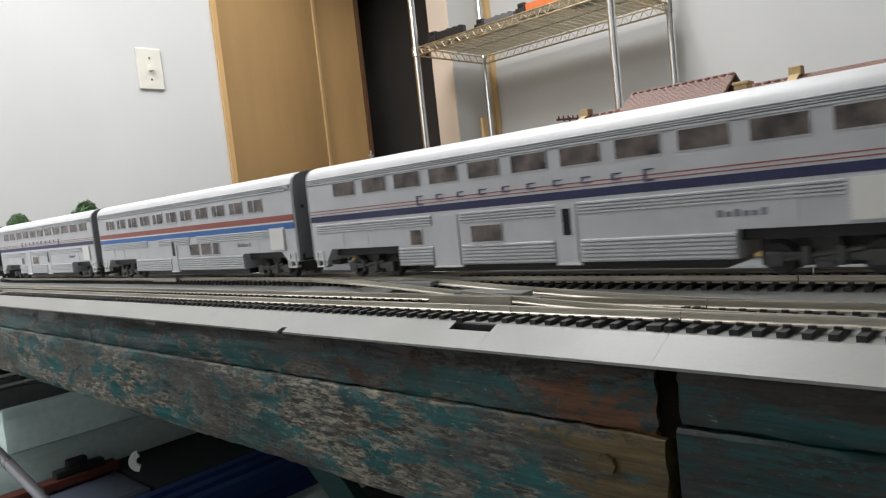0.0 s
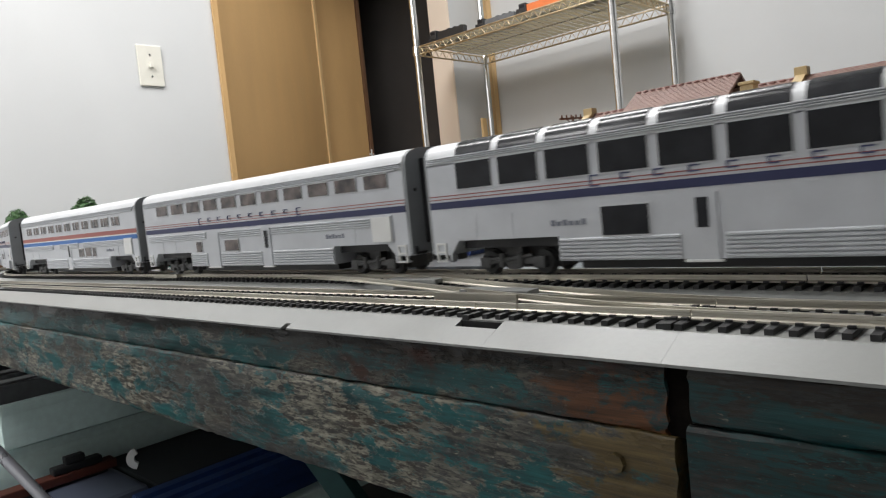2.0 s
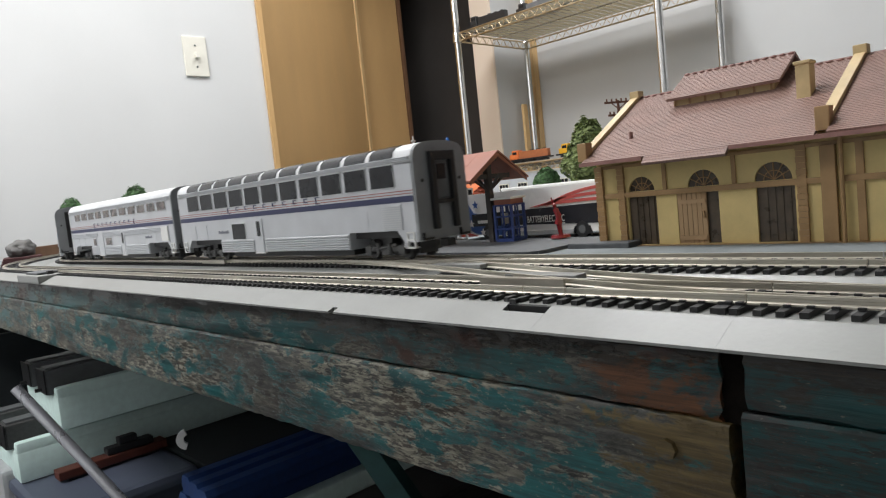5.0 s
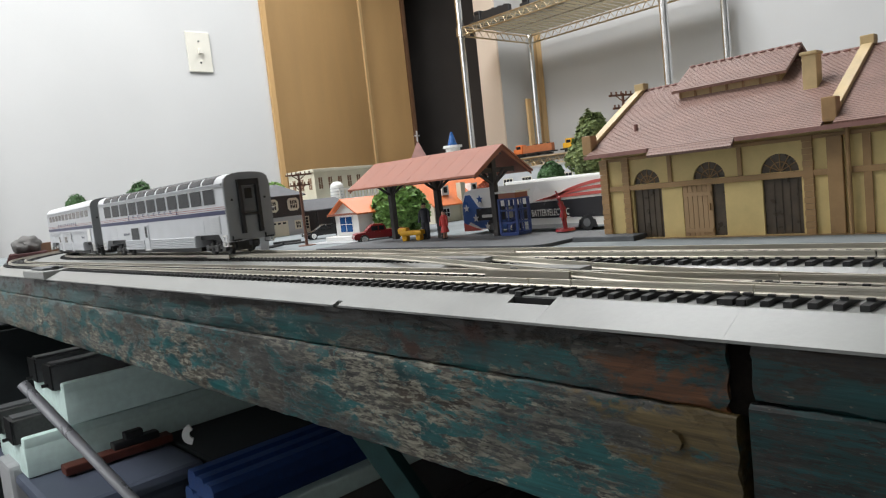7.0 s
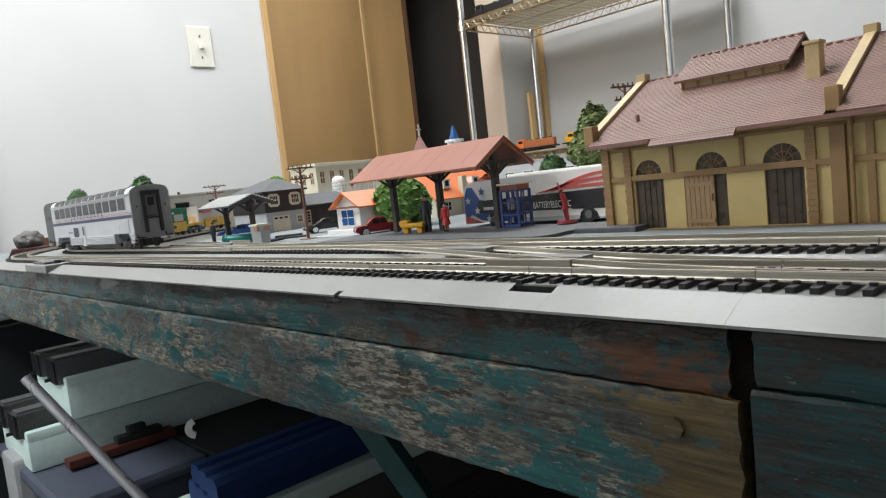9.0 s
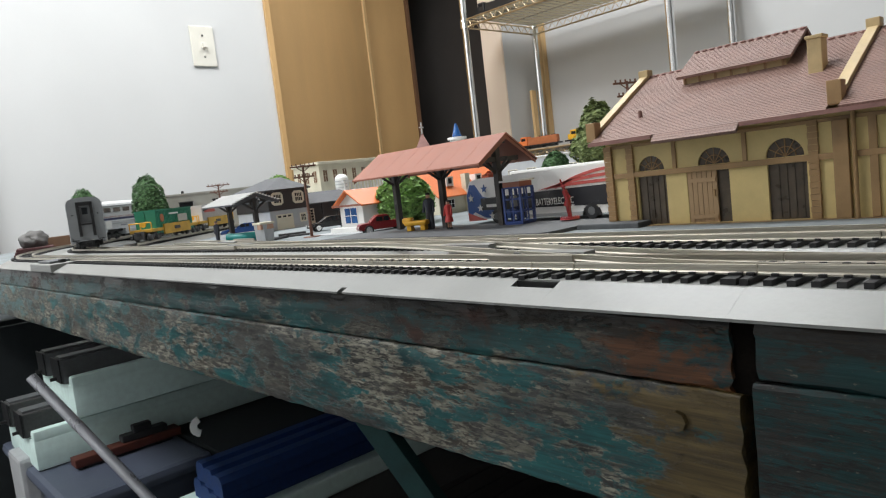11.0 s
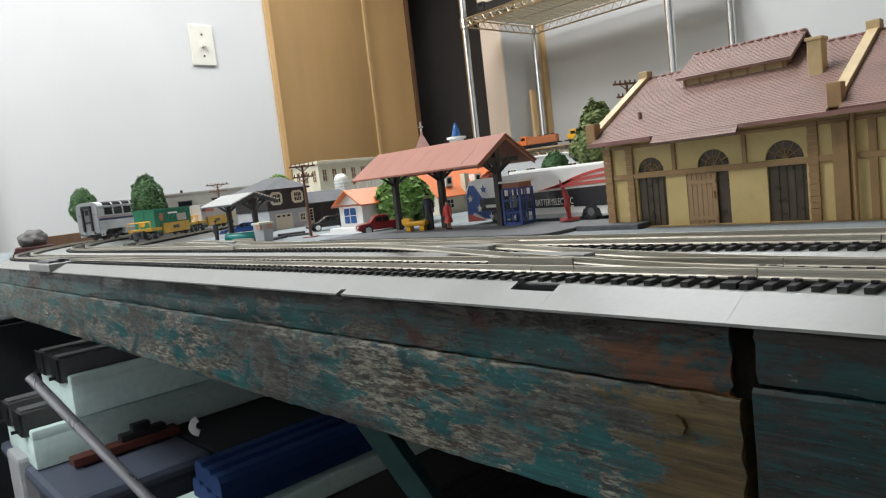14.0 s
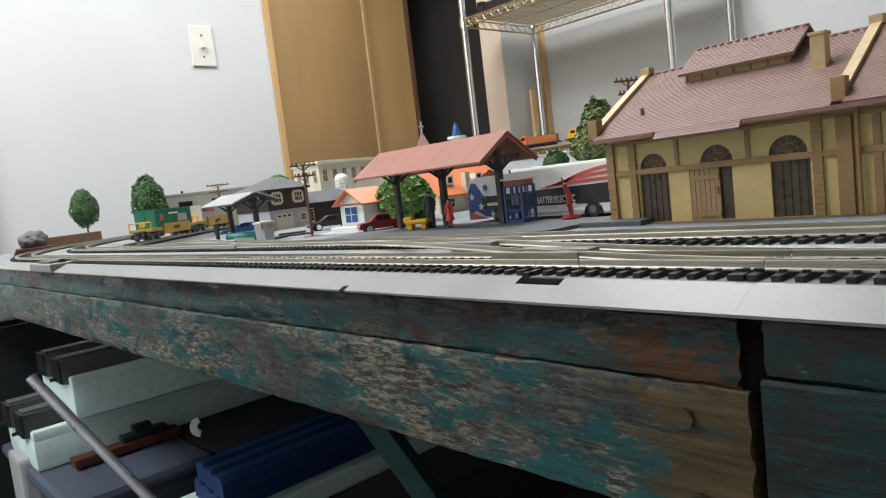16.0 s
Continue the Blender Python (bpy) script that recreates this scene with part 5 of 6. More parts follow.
tree("round dark green model tree at the table's far end", pose(0.4170, 1.5200, GROUND), 0.0310, 0.0345, 0.0425, 9000, M_LEAF, 3, 0.0018)
tree("tall dark green model tree behind the container cars", pose(0.4100, 1.1380, GROUND), 0.0150, 0.0345, 0.0482, 9000, M_LEAF, 5, 0.0018)
tree("bushy bright green model tree behind the canopy", pose(0.4560, 0.5480, GROUND), 0.0015, 0.0420, 0.0300, 2400, M_LEAFB, 7, 0.0062, 0.5)
tree("tall bright green model tree beside the depot", pose(0.6100, 0.4060, GROUND), 0.0220, 0.0285, 0.0435, 4600, M_LEAFO, 9, 0.0034, 0.3)
tree("round green model bush behind the bus", pose(0.6300, 0.4800, GROUND), 0.0250, 0.0215, 0.0190, 3000, M_LEAF, 11, 0.0022, 0.35)
tree("small olive model bush below the wire shelf", pose(0.7400, 0.5180, GROUND), 0.0450, 0.0220, 0.0190, 1100, M_LEAFO, 13, 0.0030)
tree("green model tree behind the black house", pose(0.5800, 1.0150, GROUND), 0.0520, 0.0260, 0.0170, 1100, M_LEAFB, 15, 0.0030)
tree("rust red model shrub under the canopy's gable", pose(0.5350, 0.4950, GROUND), 0.0200, 0.0150, 0.0130, 700, M_AUTUMN, 17, 0.0036)


def gable_house(name, label, m, lx, ly, h, rise, wall, roof, over=0.004, axis="x", category="model building"):
    """A block with a pitched roof; its near corner is the origin, and it reaches lx and ly from there."""
    o = thing(name, m, label, category)
    part("wall", box(B(), 0, lx, 0, ly, 0, h), wall, o)
    b = B()
    if axis == "x":
        prism(b, [(0, h), (ly, h), (ly / 2, h + rise)], 0.0003, lx - 0.0003, "x")
        part("gable", b, wall, o)
        for s in (0, 1):
            y, e = (0, -over) if s == 0 else (ly, ly + over)
            d = -rise * over / (ly / 2)
            b = B()
            prism(b, [(e, h + d + 0.0004), (ly / 2, h + rise + 0.0004), (ly / 2, h + rise + 0.0022), (e, h + d + 0.0018)], -over, lx + over, "x")
            part("roof", b, roof, o)
    else:
        prism(b, [(0, h), (lx, h), (lx / 2, h + rise)], 0.0003, ly - 0.0003, "y")
        part("gable", b, wall, o)
        for s in (0, 1):
            e = -over if s == 0 else lx + over
            d = -rise * over / (lx / 2)
            b = B()
            prism(b, [(e, h + d + 0.0004), (lx / 2, h + rise + 0.0004), (lx / 2, h + rise + 0.0022), (e, h + d + 0.0018)], -over, ly + over, "y")
            part("roof", b, roof, o)
    return o


def window(o, x, y, z, w, h, face, frame_mat, pane_mat, bars=2, rim=0.0011):
    """A window on the face -x or -y of a building, its centre at x, y, z in the building's space."""
    def slab(u0, u1, z0, z1, d0, d1):
        b = B()
        if face == "y":
            return box(b, x + u0, x + u1, y - d1, y - d0, z + z0, z + z1)
        return box(b, x - d1, x - d0, y + u0, y + u1, z + z0, z + z1)
    f = part("window", slab(-w / 2 - rim, w / 2 + rim, -h / 2 - rim, h / 2 + rim, 0, 0.0006), frame_mat, o)
    part("pane", slab(-w / 2, w / 2, -h / 2, h / 2, 0.0006, 0.0009), pane_mat, f)
    for i in range(1, bars + 1):
        u = -w / 2 + w * i / (bars + 1)
        part("glazing_bar", slab(u - 0.0003, u + 0.0003, -h / 2, h / 2, 0.0009, 0.0012), frame_mat, f)
    part("glazing_bar", slab(-w / 2, w / 2, -0.0003, 0.0003, 0.0009, 0.00125), frame_mat, f)
    return f


GZ = GROUND + 0.0012


def black_house():
    o = thing("black_house", pose(0.4640, 0.8480, GZ), "two-storey model house with black siding and a grey hip roof", "model house")
    lx, ly, h = 0.0620, 0.095, 0.0575
    part("lower_wall", box(B(), 0, lx, 0, ly, 0, 0.0270), M_STONE, o, "light grey lower storey")
    u = part("upper_wall", box(B(), -0.0012, lx + 0.0012, -0.0012, ly, 0.0272, h), M_HBLACK, o, "black sided upper storey")
    for k in range(7):
        part("siding_board", box(B(), -0.0016, lx + 0.0016, -0.0018, -0.0012, 0.0280 + k * 0.0042, 0.0280 + k * 0.0042 + 0.0036), M_HBLACK, u)
    b = B()
    e = 0.005
    z0, z1 = h - 0.001, h + 0.0165
    c = [b.verts.new(p) for p in ((-e, -e, z0), (lx + e, -e, z0), (lx + e, ly + e, z0), (-e, ly + e, z0))]
    r = [b.verts.new(p) for p in ((lx * 0.60, 0.024, z1), (lx * 0.60, ly - 0.030, z1))]
    for f in ((c[0], c[1], r[0]), (c[1], c[2], r[1], r[0]), (c[2], c[3], r[1]), (c[3], c[0], r[0], r[1]), (c[3], c[2], c[1], c[0])):
        b.faces.new(f)
    bmesh.ops.recalc_face_normals(b, faces=b.faces)
    part("roof", b, M_HGREY, o, "grey shingle hip roof")
    part("eave_board", box(B(), -e, lx + e, -e, ly + e, z0 - 0.0022, z0 - 0.0001), M_HBLACK, o)
    for x in (0.0130, 0.0465):
        part("window_surround", prism(B(), [(x + u, 0.0435 + v) for u, v in ((-0.0092, -0.0056), (-0.0056, -0.0090), (0.0056, -0.0090), (0.0092, -0.0056), (0.0092, 0.0056), (0.0056, 0.0090), (-0.0056, 0.0090), (-0.0092, 0.0056))], -0.0023, -0.0017), M_CREAM, o)
        f = window(o, x, -0.0023, 0.0435, 0.0105, 0.0110, "y", M_CREAM, M_WIN, 3, 0.0006)
        part("sash", box(B(), x - 0.0057, x + 0.0057, -0.0039, -0.0035, 0.0431, 0.0441), M_CREAM, f)
    window(o, 0.0520, 0, 0.0140, 0.0065, 0.0085, "y", M_CREAM, M_WIN, 2, 0.0022)
    g = part("garage_door", box(B(), 0.0090, 0.0355, -0.0008, 0, 0.0002, 0.0215), M_CREAM, o, "cream garage door")
    for k in range(3):
        part("garage_panel", box(B(), 0.0098, 0.0347, -0.0013, -0.0008, 0.0010 + k * 0.0052, 0.0056 + k * 0.0052), M_CREAM, g)
    for k in range(3):
        part("garage_light", box(B(), 0.0115 + k * 0.0078, 0.0162 + k * 0.0078, -0.0013, -0.0008, 0.0172, 0.0196), M_WIN, g)
    # single-storey wing
    w = part("wing", box(B(), lx + 0.0013, 0.150, 0.020, 0.085, 0, 0.0330), M_HBLACK, o, "black single-storey wing")
    part("wing_roof", prism(B(), [(0.006, 0.0315), (0.052, 0.0480), (0.095, 0.0315), (0.095, 0.0300), (0.006, 0.0300)], lx + 0.0014, 0.156, "x"), M_HGREY, w)
    d = part("front_door", box(B(), 0.0700, 0.0830, 0.0190, 0.0200, 0.0002, 0.0240), M_CREAM, o, "cream panelled door")
    for i in range(2):
        for k in range(4):
            part("door_pane", box(B(), 0.0718 + i * 0.0050, 0.0758 + i * 0.0050, 0.0184, 0.0190, 0.0060 + k * 0.0043, 0.0094 + k * 0.0043), M_WIN, d)
    for x in (0.092, 0.118, 0.146):
        part("porch_post", rod(B(), (x, 0.010, 0), (x, 0.010, 0.0300), 0.0012, seg=8), M_HBLACK, o)
    part("side_window", box(B(), -0.0020, -0.0014, 0.030, 0.042, 0.0370, 0.0490), M_CREAM, o)


black_house()


def kiosk():
    o = gable_house("filling_station", "small white model station with an orange roof", pose(0.4080, 0.5560, GZ), 0.085, 0.0400, 0.0290, 0.0120, M_WHITE, M_ORANGE, 0.0060)
    f = window(o, 0, 0.0205, 0.0165, 0.0205, 0.0155, "x", M_WHITE, M_PANE, 1)
    part("plinth", box(B(), -0.012, -0.0002, -0.004, 0.044, 0, 0.0050, 0.0006), M_WHITE, o)
    part("fascia", box(B(), -0.0062, -0.0056, -0.0060, 0.0460, 0.0262, 0.0282), M_RUST, o)
    part("apron", box(B(), -0.030, 0.02, -0.02, 0.05, -0.0008, 0.0006), M_STONE, o, "pale apron slab")


kiosk()


def orange_house():
    o = gable_house("orange_roofed_house", "cream model house with a steep orange roof", pose(0.5700, 0.6180, GZ), 0.120, 0.080, 0.0250, 0.0330, M_CREAM, M_ORANGE, 0.006)
    for x, z in ((0.022, 0.0420), (0.075, 0.0420)):
        part("dormer", box(B(), x, x + 0.012, 0.006, 0.030, z - 0.008, z + 0.004), M_WHITE, o)
        part("dormer_pane", box(B(), x + 0.003, x + 0.009, 0.0054, 0.006, z - 0.005, z + 0.002), M_WIN, o)
    part("chimney_column", box(B(), 0.046, 0.054, -0.004, 0.004, 0, 0.0480), M_CREAM, o)
    window(o, 0.02, 0, 0.012, 0.010, 0.010, "y", M_WHITE, M_WIN, 1)


orange_house()


def back_rows():
    # cream hall with tall windows
    o = thing("cream_hall", pose(0.700, 1.075, GZ), "cream model hall with tall dark windows and a flat roof", "model building")
    part("wall", box(B(), 0, 0.200, 0, 0.09, 0, 0.0980), M_CREAM, o)
    part("parapet", box(B(), -0.003, 0.203, -0.003, 0.093, 0.0980, 0.1040, 0.0006), M_CREAM, o)
    for i in range(9):
        window(o, 0.012 + i * 0.022, 0, 0.0770, 0.0085, 0.0210, "y", M_CREAM, M_BROWN, 1)
    for i in range(3):
        window(o, 0, 0.015 + i * 0.028, 0.0770, 0.010, 0.0210, "x", M_CREAM, M_BROWN, 1)
    # balustraded terrace
    o = thing("balustrade_terrace", pose(0.632, 0.905, GZ), "white model terrace with a row of balusters", "model building")
    part("wall", box(B(), 0, 0.130, 0, 0.03, 0, 0.0440), M_CREAM, o)
    part("handrail", box(B(), -0.001, 0.131, -0.002, 0.004, 0.0580, 0.0602, 0.0004), M_WHITE, o)
    for i in range(20):
        part("baluster", rod(B(), (0.003 + i * 0.0065, 0.001, 0.0440), (0.003 + i * 0.0065, 0.001, 0.0580), 0.0017, 0.0011, 8), M_WHITE, o)
    # ribbed silo
    o = thing("silo", pose(0.695, 1.000, GZ), "white ribbed model silo with a domed top", "model silo")
    part("drum", rod(B(), (0, 0, 0), (0, 0, 0.0660), 0.0120, seg=20), M_WHITE, o)
    part("dome", ball(B(), (0, 0, 0.0660), 0.0120, 1, 1, 0.75, 16, 8), M_WHITE, o, smooth=True)
    for k in range(5):
        part("rib", rod(B(), (0, 0, 0.040 + k * 0.0055), (0, 0, 0.0412 + k * 0.0055), 0.0126, seg=20), M_STONE, o)
    # church
    o = thing("church", pose(0.730, 0.815, GZ), "white model church with a dark red spire and a cross", "model church")
    part("nave", box(B(), 0.02, 0.10, 0.0, 0.05, 0, 0.055), M_WHITE, o)
    part("tower", box(B(), 0.0, 0.03, 0.0, 0.03, 0, 0.0930), M_WHITE, o)
    part("spire", rod(B(), (0.015, 0.015, 0.0930), (0.015, 0.015, 0.1220), 0.0200, 0.0012, 4), M_SHINGLE, o)
    part("cross", box(box(B(), 0.0138, 0.0162, 0.0145, 0.0155, 0.1200, 0.1400), 0.0100, 0.0200, 0.0145, 0.0155, 0.1310, 0.1330), M_WHITE, o, "white cross")
    # tower with a blue cone
    o = thing("round_tower", pose(0.855, 0.862, GZ), "white round model tower with a blue cone roof", "model tower")
    part("drum", rod(B(), (0, 0, 0), (0, 0, 0.1120), 0.0130, seg=18), M_WHITE, o)
    part("rim", rod(B(), (0, 0, 0.1120), (0, 0, 0.1160), 0.0170, seg=18), M_WHITE, o)
    part("cone", rod(B(), (0, 0, 0.1160), (0, 0, 0.1400), 0.0090, 0.0020, 18), M_PANE, o, "blue cone roof")
    # low depot block behind the bus
    o = thing("low_warehouse", pose(0.860, 0.520, GZ), "low blue-grey model warehouse behind the trees", "model building")
    part("wall", box(B(), 0, 0.09, 0, 0.33, 0, 0.0600), M_STONE, o)
    part("parapet", box(B(), -0.001, 0.091, -0.001, 0.331, 0.0600, 0.0630), M_BEIGE, o)
    for i in range(8):
        window(o, 0, 0.025 + i * 0.04, 0.0400, 0.018, 0.012, "x", M_CREAM, M_WIN, 2)
    # long grey block
    o = thing("grey_block", pose(0.447, 1.165, GZ, 0, 0, -22), "long grey flat-roofed model warehouse", "model building")
    part("wall", box(B(), 0, 0.195, 0, 0.06, 0, 0.0690), M_BEIGE, o)
    part("parapet", box(B(), -0.001, 0.196, -0.001, 0.061, 0.0690, 0.0720), M_BEIGE, o)
    for x in (0.020, 0.075, 0.125):
        w = part("window", box(B(), x, x + 0.022, -0.0006, 0, 0.0440, 0.0560), M_WIN, o)
        part("awning", box(B(), x - 0.001, x + 0.023, -0.003, 0, 0.0560, 0.0578), M_HBLACK, w)
    part("roof_vent", rod(B(), (0.028, 0.01, 0.0720), (0.028, 0.01, 0.0765), 0.0022, seg=8), M_HBLACK, o)


back_rows()


def water_box():
    o = thing("planter", pose(0.3330, 0.6240, GZ) @ Matrix.Diagonal((0.60, 0.60, 0.98, 1)), "tapered brick planter box with a pale rim", "planter")
    b = B()
    bmesh.ops.create_cone(b, cap_ends=True, segments=4, radius1=0.0140, radius2=0.0160, depth=0.0190, matrix=Matrix.Translation((0, 0, 0.0095)) @ Matrix.Rotation(math.pi / 4 + 0.3, 4, "Z"))
    part("box_wall", b, M_STONE, o)
    part("brick_band", box(B(), -0.0118, 0.0118, -0.0118, 0.0118, 0.0140, 0.0192), M_BRICK, o)
    part("rim", box(B(), -0.0136, 0.0136, -0.0136, 0.0136, 0.0190, 0.0212, 0.0005), M_CREAM, o)


water_box()


def pipes():
    o = thing("teal_pipe", pose(0, 0, 0), "teal plastic pipe lying on the ground", "pipe")
    part("tube", rod(B(), (0.346, 0.728, -0.0045), (0.370, 0.690, -0.0045), 0.0048, seg=16), M_TEAL, o)
    part("collar", rod(B(), (0.344, 0.731, -0.0042), (0.3470, 0.7265, -0.0042), 0.0052, seg=16), M_TEAL, o)
    for i, (a, c) in enumerate((((0.375, 0.660, -0.0085), (0.395, 0.640, -0.0085)), ((0.385, 0.690, -0.0078), (0.410, 0.672, -0.0078)), ((0.352, 0.640, -0.0080), (0.358, 0.622, -0.0060)))):
        solid("rubber_hose", rod(B(), a, c, 0.0016, seg=8), M_BLACK, "short dark hose lying on the ground", "hose", group="hoses on the ground")
    b = B()
    n = 18
    for i in range(n):
        a0, a1 = math.tau * i / n * 0.7, math.tau * (i + 1) / n * 0.7
        rod(b, (0.312 + 0.010 * math.cos(a0), 0.765 + 0.016 * math.sin(a0), -0.0092), (0.312 + 0.010 * math.cos(a1), 0.765 + 0.016 * math.sin(a1), -0.0092), 0.0008, seg=6)
    solid("teal_wire", b, M_TEAL, "loop of thin teal wire beside the track", "wire")


pipes()

# ---- the freight cars on the siding ----
SA = Vector((0.2985, 0.8720, 0))
SD = Vector((0.720, 0.694, 0))
SH = -math.degrees(math.atan2(0.720, 0.694))


def siding():
    t = tagged(new("model_track"), "grey plastic roadbed siding under the container cars", "track", "model tracks on the table")
    m = pose(SA.x, SA.y, 0, 0, 0, SH)
    t.matrix_basis = m
    part("roadbed", prism(B(), [(-0.026, -0.0104), (-0.0168, -0.0045), (0.0168, -0.0045), (0.026, -0.0104)], -0.03, 0.36), M_ROADBED, t)
    for s in (-1, 1):
        part("rail", prism(B(), [(u + s * GAUGE / 2, z) for u, z in RAIL], -0.03, 0.36), M_RAIL, t)
    for i in range(70):
        o = new("tie", TIE)
        o.parent, o.matrix_basis = t, pose(0, -0.026 + i * TIE_GAP, 0)


siding()


def well_car(label, y, box_mat, top_mat, L=0.138):
    p = SA + SD * y
    o = thing("well_car", pose(p.x, p.y, 0, 0, 0, SH), label, "freight car", "container cars on the siding")
    b = B()
    prism(b, [(-0.0165, 0.0060), (-0.0165, 0.0190), (-0.0145, 0.0190), (-0.0145, 0.0080), (0.0145, 0.0080), (0.0145, 0.0190), (0.0165, 0.0190), (0.0165, 0.0060)], 0.030, L - 0.030)
    part("well", b, M_WELL, o)
    for y0, y1 in ((0.0, 0.030), (L - 0.030, L)):
        pl = part("end_platform", box(B(), -0.0150, 0.0150, y0, y1, 0.0110, 0.0150, 0.0006), M_WELL, o)
        ye = y0 if y0 == 0 else y1
        for x in (-0.014, 0.0, 0.014):
            part("railing", rod(B(), (x, ye, 0.0150), (x, ye, 0.0235), 0.0007, seg=6), M_YELLOW, pl)
        part("railing", rod(B(), (-0.014, ye, 0.0232), (0.014, ye, 0.0232), 0.0007, seg=6), M_YELLOW, pl)
        part("brake_wheel", rod(B(), (0.004, ye - 0.0008, 0.0205), (0.004, ye + 0.0008, 0.0205), 0.0032, seg=12), M_YELLOW, pl)
        tr = new("truck", TRUCK)
        tr.parent, tr.location = o, (0, (y0 + y1) / 2, 0)
        for dy in (-0.0105, 0.0105):
            w = new("wheelset", WHEEL)
            w.parent, w.location = tr, (0, dy, 0.0059)
    part("coupler", box(B(), -0.002, 0.002, -0.008, 0.001, 0.0075, 0.0110), M_BLACK, o)
    part("letter_bar", box(B(), 0.0165, 0.0172, L * 0.42, L * 0.54, 0.0110, 0.0150), M_POST, o)
    # the container rests in the well
    c = thing("shipping_container", pose(p.x, p.y, 0.0081, 0, 0, SH), label.split(" well")[0] + " car's " + ("ribbed green" if box_mat is M_GREENC else "pale grey") + " shipping container", "container", "containers in the well cars")
    a, d = 0.016, L - 0.016
    part("box_body", box(B(), -0.0138, 0.0138, a, d, 0, 0.0300), box_mat, c)
    n = 26
    for i in range(n):
        yy = a + 0.004 + (d - a - 0.008) * i / (n - 1)
        part("rib", box(B(), 0.0138, 0.0143, yy - 0.0009, yy + 0.0009, 0.002, 0.0282), box_mat, c)
    for z in (0.0, 0.0286):
        part("rail_edge", box(B(), -0.0146, 0.0146, a - 0.0004, d + 0.0004, z, z + 0.0015), box_mat, c)
    for x in (-0.007, 0.007):
        part("door_leaf", box(B(), x - 0.0064, x + 0.0064, a - 0.0008, a, 0.0018, 0.0284), box_mat, c)
    if box_mat is M_WCON:
        for k in range(9):
            y = a + 0.006 + k * 0.0046
            part("letter_bar", box(B(), 0.0144, 0.0149, y, y + 0.0034, 0.0190, 0.0236), M_CORAL, c, "coral red lettering")
    else:
        part("label_panel", box(B(), 0.0144, 0.0149, d - 0.046, d - 0.018, 0.0120, 0.0215), top_mat, c, "pale rectangular label")
        part("letter_bar", box(B(), 0.0144, 0.0149, a + 0.035, a + 0.062, 0.0225, 0.0245), M_WHITE, c)
        part("round_mark", rod(B(), (0.0144, a + 0.014, 0.019), (0.0149, a + 0.014, 0.019), 0.0052, seg=16), M_ORC, c)


well_car("yellow well car carrying a green container on the siding", 0.0, M_GREENC, M_BEIGE)
well_car("yellow well car carrying a pale container on the siding", 0.1445, M_WCON, None)

# clutter at the table's far end


def far_end():
    b = B()
    bmesh.ops.create_icosphere(b, subdivisions=4, radius=1.0)
    for v in b.verts:
        v.co = Vector((v.co.x * 0.020, v.co.y * 0.034, v.co.z * 0.016)) * (1 + 0.22 * noise.noise(v.co * 1.7) + 0.06 * noise.noise(v.co * 6))
    solid("cloth_lump", b, M_GREYB, "crumpled grey cloth lump at the table's far end", "cloth", m=pose(0.2720, 1.3000, 0.0130, 0, 0, -30), smooth=True)
    b = B()
    for k in range(3):
        box(b, -0.030 + 0.002 * k, 0.036 - 0.004 * k, -0.05, 0.05, -0.0105 + 0.0042 * k, -0.0064 + 0.0042 * k, 0.0008)
    solid("red_cloth_stack", b, M_MAROON, "folded dark red cloth under a grey lump", "cloth", m=pose(0.2700, 1.3000, 0.0, 0, 0, -12))
    solid("brown_block", box(B(), -0.006, 0.006, -0.075, 0.075, -0.0105, 0.0145, 0.0008), M_BROWN, "long brown wooden block on the table", "block", m=pose(0.3320, 1.3500, 0, 0, 0, -62))


far_end()


# ---- the wire rack ----


